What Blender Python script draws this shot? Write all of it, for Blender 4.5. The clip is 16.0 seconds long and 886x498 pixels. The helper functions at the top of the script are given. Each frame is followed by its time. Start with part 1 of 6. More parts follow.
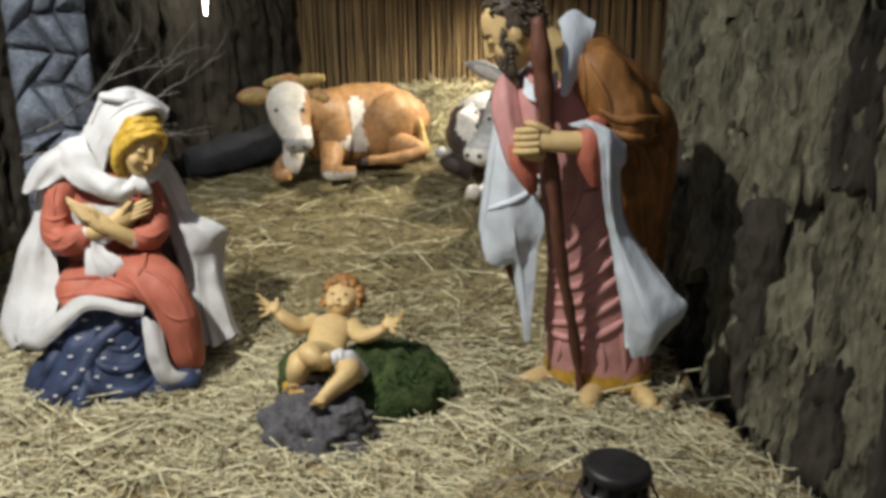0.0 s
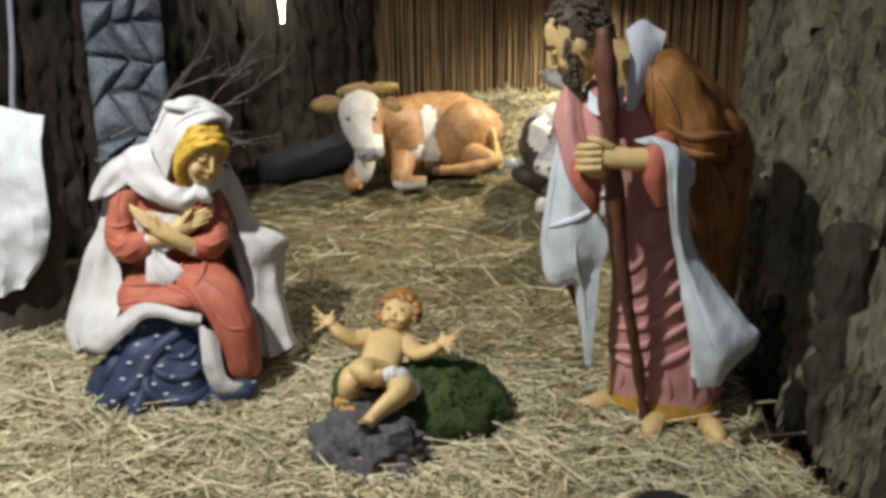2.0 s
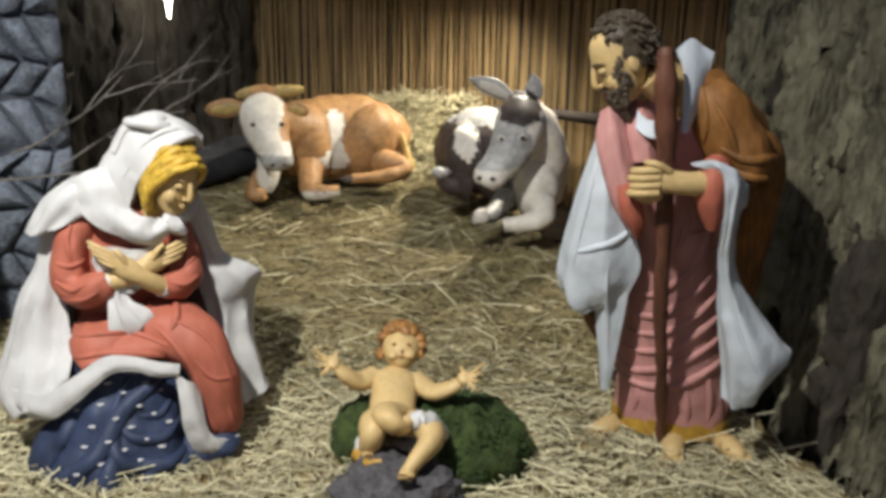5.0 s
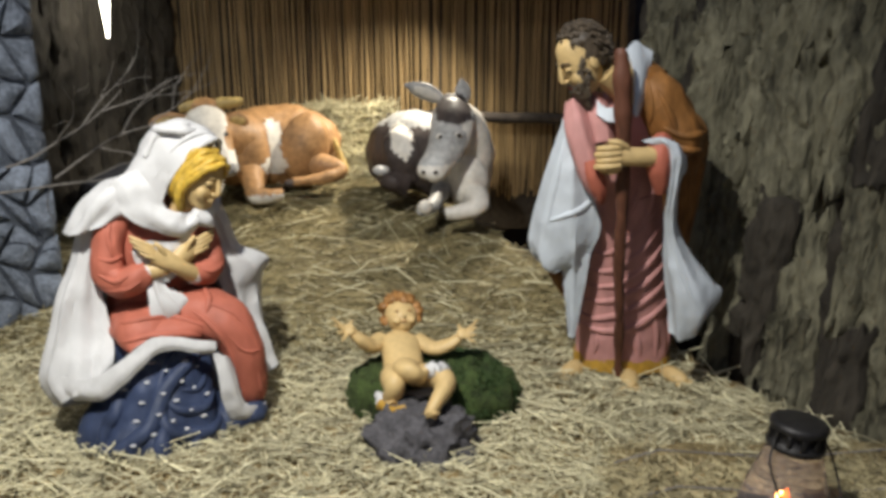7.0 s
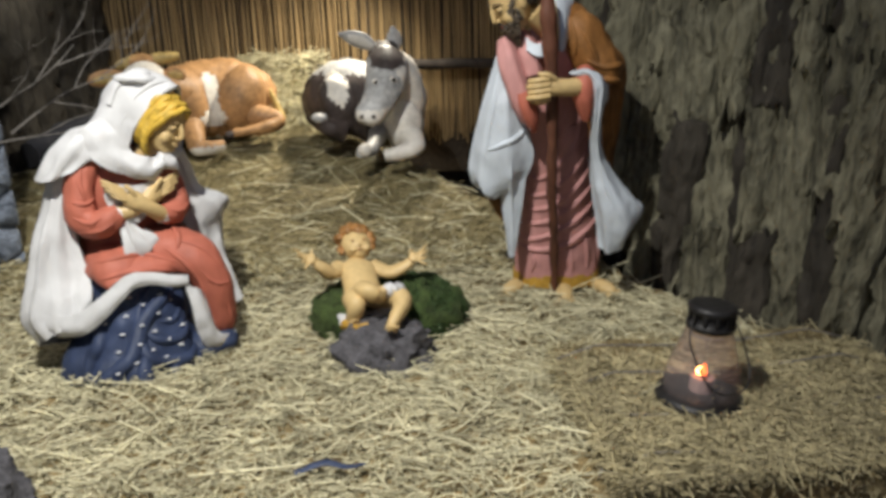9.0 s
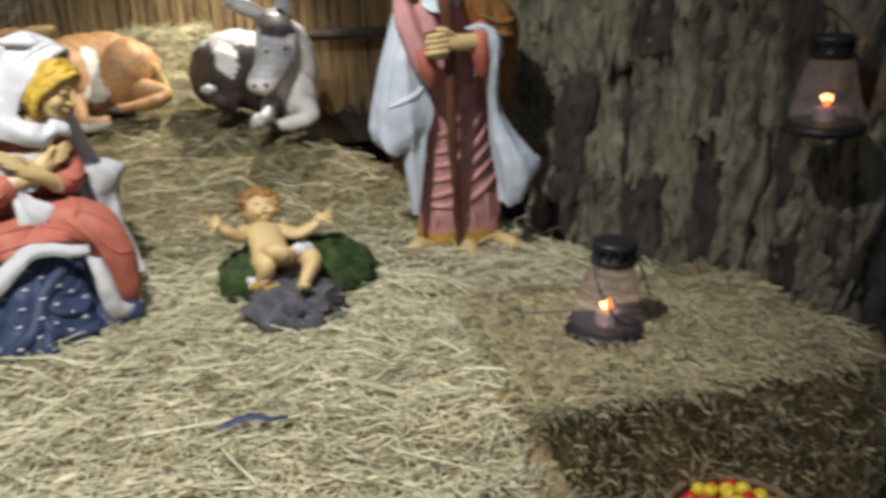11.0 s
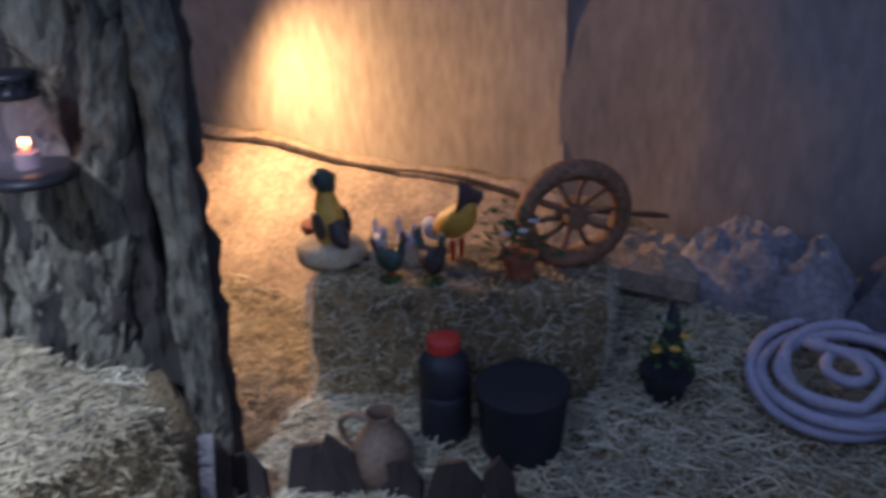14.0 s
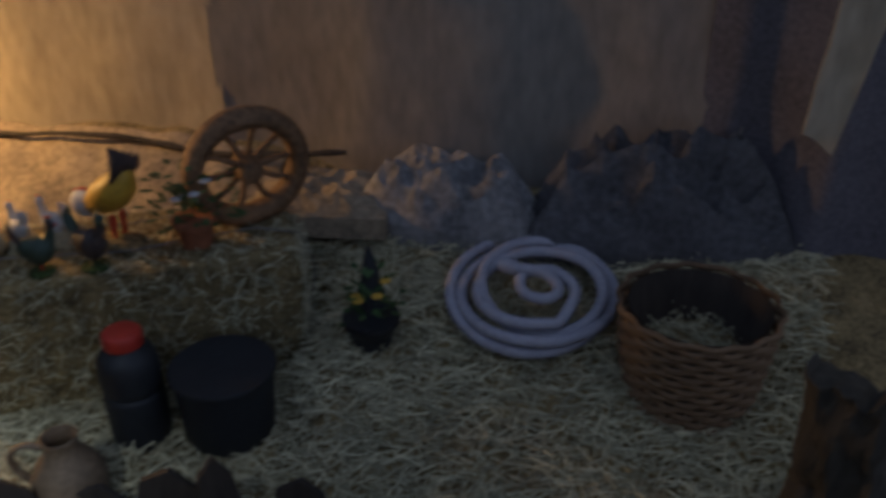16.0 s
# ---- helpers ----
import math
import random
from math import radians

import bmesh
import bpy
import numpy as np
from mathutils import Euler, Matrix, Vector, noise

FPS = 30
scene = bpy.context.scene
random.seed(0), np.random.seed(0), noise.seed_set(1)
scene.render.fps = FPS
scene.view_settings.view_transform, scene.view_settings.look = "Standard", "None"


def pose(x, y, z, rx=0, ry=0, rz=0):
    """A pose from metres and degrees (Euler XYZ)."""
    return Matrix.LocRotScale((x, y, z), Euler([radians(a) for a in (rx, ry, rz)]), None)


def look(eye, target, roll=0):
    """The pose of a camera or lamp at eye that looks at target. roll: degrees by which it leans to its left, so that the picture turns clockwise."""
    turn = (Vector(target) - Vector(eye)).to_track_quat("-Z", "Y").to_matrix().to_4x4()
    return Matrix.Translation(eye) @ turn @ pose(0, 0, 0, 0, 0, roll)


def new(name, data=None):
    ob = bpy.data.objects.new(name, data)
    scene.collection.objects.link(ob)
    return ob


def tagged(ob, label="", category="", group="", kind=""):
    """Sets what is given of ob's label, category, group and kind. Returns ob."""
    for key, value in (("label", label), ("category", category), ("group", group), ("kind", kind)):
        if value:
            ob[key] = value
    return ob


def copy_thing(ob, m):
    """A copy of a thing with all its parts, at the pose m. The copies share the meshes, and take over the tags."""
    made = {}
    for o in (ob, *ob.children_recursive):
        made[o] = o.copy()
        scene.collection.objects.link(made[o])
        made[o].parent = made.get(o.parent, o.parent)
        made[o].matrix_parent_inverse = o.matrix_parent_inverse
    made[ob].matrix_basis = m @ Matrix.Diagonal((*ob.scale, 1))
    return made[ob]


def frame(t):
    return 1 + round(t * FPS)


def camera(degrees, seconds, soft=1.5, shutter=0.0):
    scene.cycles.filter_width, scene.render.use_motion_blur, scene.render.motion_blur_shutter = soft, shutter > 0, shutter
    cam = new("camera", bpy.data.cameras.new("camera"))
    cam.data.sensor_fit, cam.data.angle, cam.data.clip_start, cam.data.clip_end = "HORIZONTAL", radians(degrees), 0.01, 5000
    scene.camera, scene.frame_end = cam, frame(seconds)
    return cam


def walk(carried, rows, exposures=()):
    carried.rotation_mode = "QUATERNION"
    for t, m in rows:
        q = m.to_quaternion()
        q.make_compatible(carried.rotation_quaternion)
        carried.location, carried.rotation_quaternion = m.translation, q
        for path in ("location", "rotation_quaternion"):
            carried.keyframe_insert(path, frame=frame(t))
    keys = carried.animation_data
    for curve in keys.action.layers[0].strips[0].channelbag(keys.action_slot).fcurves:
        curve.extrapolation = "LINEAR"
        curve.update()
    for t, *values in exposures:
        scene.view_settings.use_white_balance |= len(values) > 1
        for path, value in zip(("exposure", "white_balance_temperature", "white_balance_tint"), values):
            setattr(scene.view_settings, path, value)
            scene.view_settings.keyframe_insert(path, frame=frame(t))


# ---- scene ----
cam = camera(54.1, 16.0, soft=3.8, shutter=0.5)
PATH = [
    (0, (1.066, -2.266, 1.25), (0.514, -0.422, 0.706), -0.5),
    (0.5, (1.09, -2.248, 1.256), (0.488, -0.413, 0.737), -0.7),
    (1, (1.102, -2.227, 1.256), (0.47, -0.401, 0.742), -0.6),
    (1.5, (1.123, -2.18, 1.259), (0.429, -0.378, 0.74), -0.8),
    (2, (1.109, -2.158, 1.257), (0.376, -0.374, 0.729), -0.5),
    (2.5, (0.995, -2.147, 1.262), (0.285, -0.361, 0.709), 0.3),
    (3, (0.825, -2.16, 1.277), (0.245, -0.33, 0.718), 0.0),
    (3.5, (0.726, -2.125, 1.282), (0.201, -0.282, 0.709), 0.8),
    (4, (0.683, -2.017, 1.292), (0.15, -0.173, 0.731), 1.8),
    (4.5, (0.601, -2.0, 1.303), (0.127, -0.144, 0.728), 2.1),
    (5, (0.427, -2.111, 1.309), (0.146, -0.208, 0.76), 1.2),
    (7.5, (0.008, -2.669, 1.312), (0.119, -0.741, 0.792), -0.4),
    (8, (-0.025, -2.75, 1.314), (0.171, -0.84, 0.753), -1.0),
    (10.5, (-0.121, -2.929, 1.225), (0.1, -1.047, 0.583), -2.5),
    (11, (-0.147, -2.927, 1.213), (0.312, -1.097, 0.551), -2.2),
    (11.5, (-0.094, -2.916, 1.245), (0.542, -1.163, 0.521), -2.6),
    (12, (0.005, -2.919, 1.277), (0.881, -1.278, 0.541), -3.0),
    (12.5, (0.112, -2.92, 1.282), (1.125, -1.352, 0.564), -2.8),
    (13, (0.25, -2.92, 1.29), (1.373, -1.439, 0.552), -3.1),
    (13.5, (0.378, -2.951, 1.321), (1.687, -1.643, 0.563), -2.7),
    (14, (0.454, -2.866, 1.328), (1.95, -1.79, 0.551), -1.7),
    (14.5, (0.434, -2.675, 1.311), (2.093, -1.876, 0.532), -0.5),
    (15, (0.423, -2.567, 1.273), (2.149, -1.957, 0.469), -0.2),
    (15.5, (0.481, -2.564, 1.273), (2.216, -2.092, 0.397), 0.2),
    (16, (0.684, -2.726, 1.353), (2.392, -2.354, 0.383), -0.4),
]
walk(cam, [(t, look(eye, target, roll)) for t, eye, target, roll in PATH],
     [(0, -0.1, 6500, 8), (10.5, -0.1, 6400, 8), (11.5, 0.18, 5900, 12), (12.5, 0.75, 5900, 16), (13.2, 1.0, 5200, 28), (13.8, 1.0, 4700, 26), (14.5, 0.75, 4600, 8), (15.5, 0.6, 5000, 4), (16, 0.42, 5400, 4)])
from mathutils.bvhtree import BVHTree

# ---------------------------------------------------------------- light
world = bpy.data.worlds.new("night_hall")
scene.world = world
world.use_nodes = True
world.node_tree.nodes["Background"].inputs[0].default_value = (0.34, 0.38, 0.52, 1)
world.node_tree.nodes["Background"].inputs[1].default_value = 0.46


def lamp(name, kind, at, target, power, color, size=0.2, spot=60, blend=0.6):
    data = bpy.data.lights.new(name, kind)
    data.energy, data.color = power, color
    if kind == "AREA":
        data.size = size
    else:
        data.shadow_soft_size = size
    if kind == "SPOT":
        data.spot_size, data.spot_blend = radians(spot), blend
    ob = new(name, data)
    ob.matrix_world = look(at, target)
    return ob


lamp("key_spotlight", "SPOT", (-0.75, -1.75, 3.15), (-0.56, -0.28, 0.2), 730, (1.0, 0.98, 0.94), 0.05, 96, 1.0)
lamp("stable_spotlight", "SPOT", (0.30, 2.58, 1.78), (-0.16, 2.40, 0.40), 250, (1.0, 0.91, 0.76), 0.04, 104, 0.8)
lamp("corner_lamp", "POINT", (-1.50, 2.05, 1.38), (0, 0, 0), 4.5, (0.95, 0.97, 1.0), 0.03)
lamp("side_lamp", "POINT", (2.45, -3.95, 0.75), (0, 0, 0), 1.0, (1.0, 0.74, 0.36), 0.05)
lamp("amber_spotlight", "SPOT", (3.06, 0.42, 0.66), (3.30, -0.16, 0.10), 92, (1.0, 0.50, 0.14), 0.06, 174, 1.0)

# ---------------------------------------------------------------- materials


def material(name, color, rough=0.7, var=0.25, scale=6.0, fine=60.0, bump=0.3, metal=0.0, stretch=(1, 1, 1), tint=None,
             island=0.0, obrand=0.0, spec=0.4, dist=0.01, coat=0.0):
    """Mottled base colour at two scales, with bump of the fine one."""
    m = bpy.data.materials.new(name)
    m.use_nodes = True
    nt = m.node_tree
    b = nt.nodes["Principled BSDF"]
    b.inputs["Roughness"].default_value = rough
    b.inputs["Metallic"].default_value = metal
    b.inputs["Specular IOR Level"].default_value = spec
    b.inputs["Coat Weight"].default_value = coat
    tc = nt.nodes.new("ShaderNodeTexCoord")
    mp = nt.nodes.new("ShaderNodeMapping")
    mp.inputs["Scale"].default_value = stretch
    nt.links.new(tc.outputs["Object"], mp.inputs["Vector"])
    n1 = nt.nodes.new("ShaderNodeTexNoise")
    n1.inputs["Scale"].default_value, n1.inputs["Detail"].default_value = scale, 5
    n2 = nt.nodes.new("ShaderNodeTexNoise")
    n2.inputs["Scale"].default_value, n2.inputs["Detail"].default_value = fine, 4
    nt.links.new(mp.outputs[0], n1.inputs["Vector"])
    nt.links.new(mp.outputs[0], n2.inputs["Vector"])
    mix = nt.nodes.new("ShaderNodeMix")
    mix.data_type = "RGBA"
    dark = tuple(c * (1 - 1.6 * var) if 1.6 * var < 0.95 else c * 0.05 for c in color)
    light = tuple(min(1, c * (1 + var)) for c in (tint or color))
    mix.inputs[6].default_value, mix.inputs[7].default_value = (*dark, 1), (*light, 1)
    add = nt.nodes.new("ShaderNodeMath")
    add.operation = "ADD"
    half = nt.nodes.new("ShaderNodeMath")
    half.operation = "MULTIPLY_ADD"
    half.inputs[1].default_value, half.inputs[2].default_value = 0.5, -0.0
    nt.links.new(n1.outputs[0], add.inputs[0])
    nt.links.new(n2.outputs[0], add.inputs[1])
    nt.links.new(add.outputs[0], half.inputs[0])
    ramp = nt.nodes.new("ShaderNodeValToRGB")
    ramp.color_ramp.elements[0].position, ramp.color_ramp.elements[1].position = 0.33, 0.68
    nt.links.new(half.outputs[0], ramp.inputs[0])
    last = ramp.outputs[0]
    if island or obrand:
        src = nt.nodes.new("ShaderNodeNewGeometry" if island else "ShaderNodeObjectInfo")
        k = nt.nodes.new("ShaderNodeMix")
        k.inputs[0].default_value = island or obrand
        nt.links.new(last, k.inputs[2])
        nt.links.new(src.outputs["Random Per Island" if island else "Random"], k.inputs[3])
        last = k.outputs[0]
    nt.links.new(last, mix.inputs[0])
    nt.links.new(mix.outputs[2], b.inputs["Base Color"])
    bp = nt.nodes.new("ShaderNodeBump")
    bp.inputs["Strength"].default_value, bp.inputs["Distance"].default_value = bump, dist
    nt.links.new(half.outputs[0], bp.inputs["Height"])
    nt.links.new(bp.outputs[0], b.inputs["Normal"])
    return m


def glow(name, color, power):
    m = bpy.data.materials.new(name)
    m.use_nodes = True
    b = m.node_tree.nodes["Principled BSDF"]
    b.inputs["Base Color"].default_value = (*color, 1)
    b.inputs["Emission Color"].default_value = (*color, 1)
    b.inputs["Emission Strength"].default_value = power
    return m


def glass(name, color):
    m = bpy.data.materials.new(name)
    m.use_nodes = True
    b = m.node_tree.nodes["Principled BSDF"]
    b.inputs["Base Color"].default_value = (*color, 1)
    b.inputs["Transmission Weight"].default_value = 0.93
    b.inputs["Roughness"].default_value = 0.12
    b.inputs["IOR"].default_value = 1.08
    return m


def burlap(name, color):
    """Coarse woven cloth: two crossed wave patterns under broad stains."""
    m = material(name, color, 0.95, 0.22, 1.6, 26.0, 0.25, stretch=(1, 1, 0.35))
    nt = m.node_tree
    b = nt.nodes["Principled BSDF"]
    tc = nt.nodes.new("ShaderNodeTexCoord")
    waves = []
    for axis in ("Y", "Z"):
        w = nt.nodes.new("ShaderNodeTexWave")
        w.bands_direction = axis
        w.inputs["Scale"].default_value, w.inputs["Distortion"].default_value = 55, 1.5
        w.inputs["Detail Scale"].default_value = 1.2
        nt.links.new(tc.outputs["Object"], w.inputs["Vector"])
        waves.append(w)
    mul = nt.nodes.new("ShaderNodeMath")
    mul.operation = "MULTIPLY"
    nt.links.new(waves[0].outputs[1], mul.inputs[0])
    nt.links.new(waves[1].outputs[1], mul.inputs[1])
    bp = nt.nodes.new("ShaderNodeBump")
    bp.inputs["Strength"].default_value, bp.inputs["Distance"].default_value = 0.5, 0.004
    nt.links.new(mul.outputs[0], bp.inputs["Height"])
    nt.links.new(bp.outputs[0], b.inputs["Normal"])
    return m


STRAW_BED = material("straw_bed", (0.26, 0.19, 0.085), 0.9, 0.5, 9, 70, 1.0, dist=0.03)
STRAW = material("straw_stems", (0.56, 0.47, 0.27), 0.6, 0.5, 3, 200, 0.1, island=0.6, tint=(0.68, 0.61, 0.40))
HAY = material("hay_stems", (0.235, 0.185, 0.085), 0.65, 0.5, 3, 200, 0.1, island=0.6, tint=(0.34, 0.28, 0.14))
# darker straw copy: dimmer light on the edge bales is put into it
DIM_STRAW = material("dim_straw_stems", (0.36, 0.29, 0.15), 0.65, 0.5, 3, 200, 0.1, island=0.6, tint=(0.46, 0.39, 0.22))
BALE = material("pressed_hay", (0.24, 0.18, 0.08), 0.9, 0.5, 14, 90, 1.0, dist=0.03)
BARK = material("grey_bark", (0.078, 0.071, 0.047), 0.9, 0.5, 9, 48, 1.0, stretch=(1, 1, 0.28), dist=0.05, obrand=0.2, tint=(0.19, 0.175, 0.115))
BROWN_BARK = material("brown_bark", (0.050, 0.042, 0.031), 0.9, 0.5, 7, 34, 1.0, stretch=(1, 1, 0.22), dist=0.04, obrand=0.3)
REED = material("dry_reed", (0.36, 0.25, 0.12), 0.6, 0.35, 4, 30, 0.3, stretch=(1, 1, 0.1), obrand=0.6)
STONE = material("painted_stone", (0.13, 0.15, 0.185), 0.9, 0.45, 11, 55, 1.0, obrand=0.25, dist=0.02, tint=(0.20, 0.225, 0.27))
MORTAR = material("dark_joint", (0.075, 0.085, 0.105), 0.95, 0.3, 12, 50, 0.5)
WHITE = material("white_glaze", (0.54, 0.53, 0.52), 0.6, 0.05, 9, 30, 0.55, stretch=(1, 1, 0.45), dist=0.018, spec=0.3)
BLUEWHITE = material("pale_blue_glaze", (0.54, 0.58, 0.62), 0.6, 0.06, 9, 30, 0.55, stretch=(1, 1, 0.45), dist=0.018, spec=0.3)
RED = material("coral_red_glaze", (0.40, 0.118, 0.075), 0.6, 0.12, 9, 30, 0.55, stretch=(1, 1, 0.45), dist=0.018, spec=0.3)
PINK = material("dusty_pink_glaze", (0.47, 0.23, 0.21), 0.62, 0.14, 9, 30, 0.55, stretch=(1, 1, 0.45), dist=0.018, spec=0.3)
NAVY = material("navy_glaze", (0.032, 0.045, 0.09), 0.55, 0.22, 9, 30, 0.55, stretch=(1, 1, 0.45), dist=0.018, spec=0.3)
OCHRE = material("ochre_brown_glaze", (0.25, 0.11, 0.03), 0.6, 0.4, 9, 30, 0.55, stretch=(1, 1, 0.45), dist=0.018, spec=0.3)
SKIN = material("flesh_glaze", (0.55, 0.39, 0.175), 0.5, 0.12, 8, 50, 0.08)
BLOND = material("blond_glaze", (0.56, 0.36, 0.05), 0.5, 0.3, 30, 90, 0.4)
CURLS = material("chestnut_glaze", (0.22, 0.10, 0.03), 0.5, 0.3, 30, 90, 0.4, tint=(0.35, 0.17, 0.05))
BEARD = material("dark_brown_glaze", (0.075, 0.055, 0.035), 0.55, 0.4, 40, 90, 0.5)
GOLD = material("gold_hem", (0.40, 0.23, 0.035), 0.45, 0.2, 20, 60, 0.1)
STAFF = material("reddish_wood", (0.13, 0.05, 0.028), 0.6, 0.35, 8, 60, 0.4, stretch=(1, 1, 0.2))
TAN = material("tan_hide_glaze", (0.41, 0.225, 0.095), 0.55, 0.28, 6, 40, 0.12)
CREAM = material("cream_hide_glaze", (0.74, 0.69, 0.61), 0.5, 0.15, 6, 40, 0.12)
GREYHIDE = material("grey_hide_glaze", (0.46, 0.45, 0.43), 0.5, 0.3, 7, 40, 0.15)
DARKHIDE = material("dark_hide_glaze", (0.06, 0.045, 0.04), 0.55, 0.35, 7, 40, 0.15)
HORN = material("horn_glaze", (0.48, 0.34, 0.12), 0.5, 0.3, 9, 40, 0.1)
ROCK = material("lava_rock", (0.085, 0.08, 0.085), 0.9, 0.4, 14, 60, 1.0, dist=0.02)
MOSS = material("green_moss", (0.035, 0.05, 0.012), 0.95, 0.5, 20, 120, 1.0, dist=0.02, tint=(0.05, 0.075, 0.018))
IRON = material("black_iron", (0.03, 0.028, 0.027), 0.45, 0.3, 20, 90, 0.2, metal=0.5)
LAMPGLASS = glass("smoked_lantern_glass", (0.90, 0.78, 0.77))
FLAME = glow("flame", (1.0, 0.16, 0.03), 3.2)
CANDLE = material("wax_candle", (0.28, 0.20, 0.18), 0.5, 0.1, 8, 40, 0.1)
BURLAP = burlap("burlap_sheet", (0.36, 0.30, 0.22))
DIM_BURLAP = burlap("dim_burlap_sheet", (0.23, 0.20, 0.17))
BULB = glow("lit_bulb", (1.0, 0.93, 0.75), 18)
YELLOWLEAF = material("yellow_leaf", (0.42, 0.36, 0.05), 0.6, 0.3, 10, 50, 0.2)
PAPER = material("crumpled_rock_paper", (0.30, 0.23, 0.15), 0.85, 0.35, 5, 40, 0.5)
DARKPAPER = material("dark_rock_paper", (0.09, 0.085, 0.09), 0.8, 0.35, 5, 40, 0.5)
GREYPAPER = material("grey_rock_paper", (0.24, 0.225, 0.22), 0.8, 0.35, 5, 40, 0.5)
DARKWOOD = material("dark_weathered_wood", (0.045, 0.035, 0.028), 0.85, 0.4, 6, 40, 0.7, stretch=(1, 1, 0.2))
WHEELWOOD = material("worn_wheel_wood", (0.22, 0.12, 0.055), 0.75, 0.4, 8, 50, 0.5)
WICKER = material("wicker", (0.17, 0.105, 0.055), 0.7, 0.35, 10, 60, 0.3, island=0.5)
APPLE_RED = material("red_apple", (0.55, 0.035, 0.02), 0.35, 0.25, 25, 90, 0.05)
APPLE_YELLOW = material("yellow_apple", (0.70, 0.50, 0.03), 0.35, 0.2, 25, 90, 0.05)
YELLOW = material("yellow_glaze", (0.55, 0.33, 0.035), 0.5, 0.2, 10, 50, 0.1)
GREENGLAZE = material("green_glaze", (0.045, 0.065, 0.045), 0.5, 0.3, 10, 50, 0.1)
REDPLASTIC = material("red_lid", (0.42, 0.035, 0.02), 0.5, 0.15, 10, 50, 0.1)
BLACKPLASTIC = material("black_plastic", (0.02, 0.021, 0.024), 0.55, 0.2, 10, 50, 0.1)
HOSE = material("grey_hose", (0.33, 0.32, 0.37), 0.55, 0.15, 10, 60, 0.2)
TERRACOTTA = material("terracotta", (0.30, 0.11, 0.05), 0.8, 0.25, 10, 50, 0.3)
LEAFY = material("houseplant_leaf", (0.05, 0.09, 0.025), 0.6, 0.3, 10, 50, 0.2, island=0.5)
TWIG = material("dry_twig", (0.20, 0.18, 0.16), 0.85, 0.3, 10, 50, 0.4)
CLOTH = material("white_cloth", (0.66, 0.68, 0.70), 0.9, 0.1, 5, 80, 0.2)
DIM_CLOTH = material("dim_blue_cloth", (0.11, 0.10, 0.115), 0.95, 0.3, 2, 60, 0.3)
NIGHT = material("dark_hall_cloth", (0.03, 0.03, 0.035), 0.95, 0.3, 2, 20, 0.3)
CEIL = material("dark_boards", (0.05, 0.04, 0.03), 0.9, 0.4, 3, 30, 0.5, stretch=(1, 0.2, 1))

# ---------------------------------------------------------------- mesh helpers


def finish(name, bm, mats, parent=None, label="", smooth=True):
    me = bpy.data.meshes.new(name)
    bm.normal_update()
    bm.to_mesh(me)
    bm.free()
    for m in mats if isinstance(mats, (list, tuple)) else [mats]:
        me.materials.append(m)
    if smooth:
        for p in me.polygons:
            p.use_smooth = True
        me.set_sharp_from_angle(angle=radians(58))
    ob = new(name, me)
    if parent:
        ob.parent = parent
    if label:
        ob["label"] = label
    return ob


part = finish


def empty(name, m, label, category, group="", kind=""):
    ob = new(name)
    ob.empty_display_size = 0.05
    ob.matrix_world = m
    return tagged(ob, label, category, group, kind)


def crom(p, steps):
    """Catmull-Rom through the rows of p."""
    p = np.asarray(p, float)
    q = np.vstack([2 * p[0] - p[1], p, 2 * p[-1] - p[-2]])
    out = []
    for i in range(len(p) - 1):
        a, b, c, d = q[i], q[i + 1], q[i + 2], q[i + 3]
        for k in range(steps):
            t = k / steps
            out.append(0.5 * (2 * b + (c - a) * t + (2 * a - 5 * b + 4 * c - d) * t * t + (3 * b - a - 3 * c + d) * t ** 3))
    out.append(p[-1])
    return np.array(out)


def tube(bm, keys, mat=0, n=16, steps=5, ref=(1, 0, 0), fold=0, amp=0.0, twist=0.0, rough=0.0, cap=True, slant=0.0):
    """A smooth body through keys (x, y, z, side radius, other radius); fold and amp press pleats into it."""
    k = crom(keys, steps)
    rings = []
    ref = Vector(ref).normalized()
    for i, row in enumerate(k):
        c = Vector(row[:3])
        t = (Vector(k[min(i + 1, len(k) - 1)][:3]) - Vector(k[max(i - 1, 0)][:3])).normalized()
        side = (ref - t * ref.dot(t))
        side = side.normalized() if side.length > 1e-4 else t.orthogonal().normalized()
        other = t.cross(side)
        s = i / max(1, len(k) - 1)
        ring = []
        for j in range(n):
            a = 2 * math.pi * j / n
            r = 1.0
            if fold:
                r += amp * s ** slant * (math.sin(fold * a + twist * s) + 0.5 * math.sin((fold * 1.7 // 1) * a + 1.3 - 2 * twist * s))
            p = c + side * (math.cos(a) * max(row[3], 1e-4) * r) + other * (math.sin(a) * max(row[4], 1e-4) * r)
            if rough:
                p += (p - c).normalized() * rough * noise.noise(p * 14)
            ring.append(bm.verts.new(p))
        rings.append(ring)
    for a, b in zip(rings, rings[1:]):
        for j in range(n):
            f = bm.faces.new((a[j], a[(j + 1) % n], b[(j + 1) % n], b[j]))
            f.material_index = mat
    if cap:
        for ring, flip in ((rings[0], True), (rings[-1], False)):
            f = bm.faces.new(ring[::-1] if flip else ring)
            f.material_index = mat


UNIT = {}


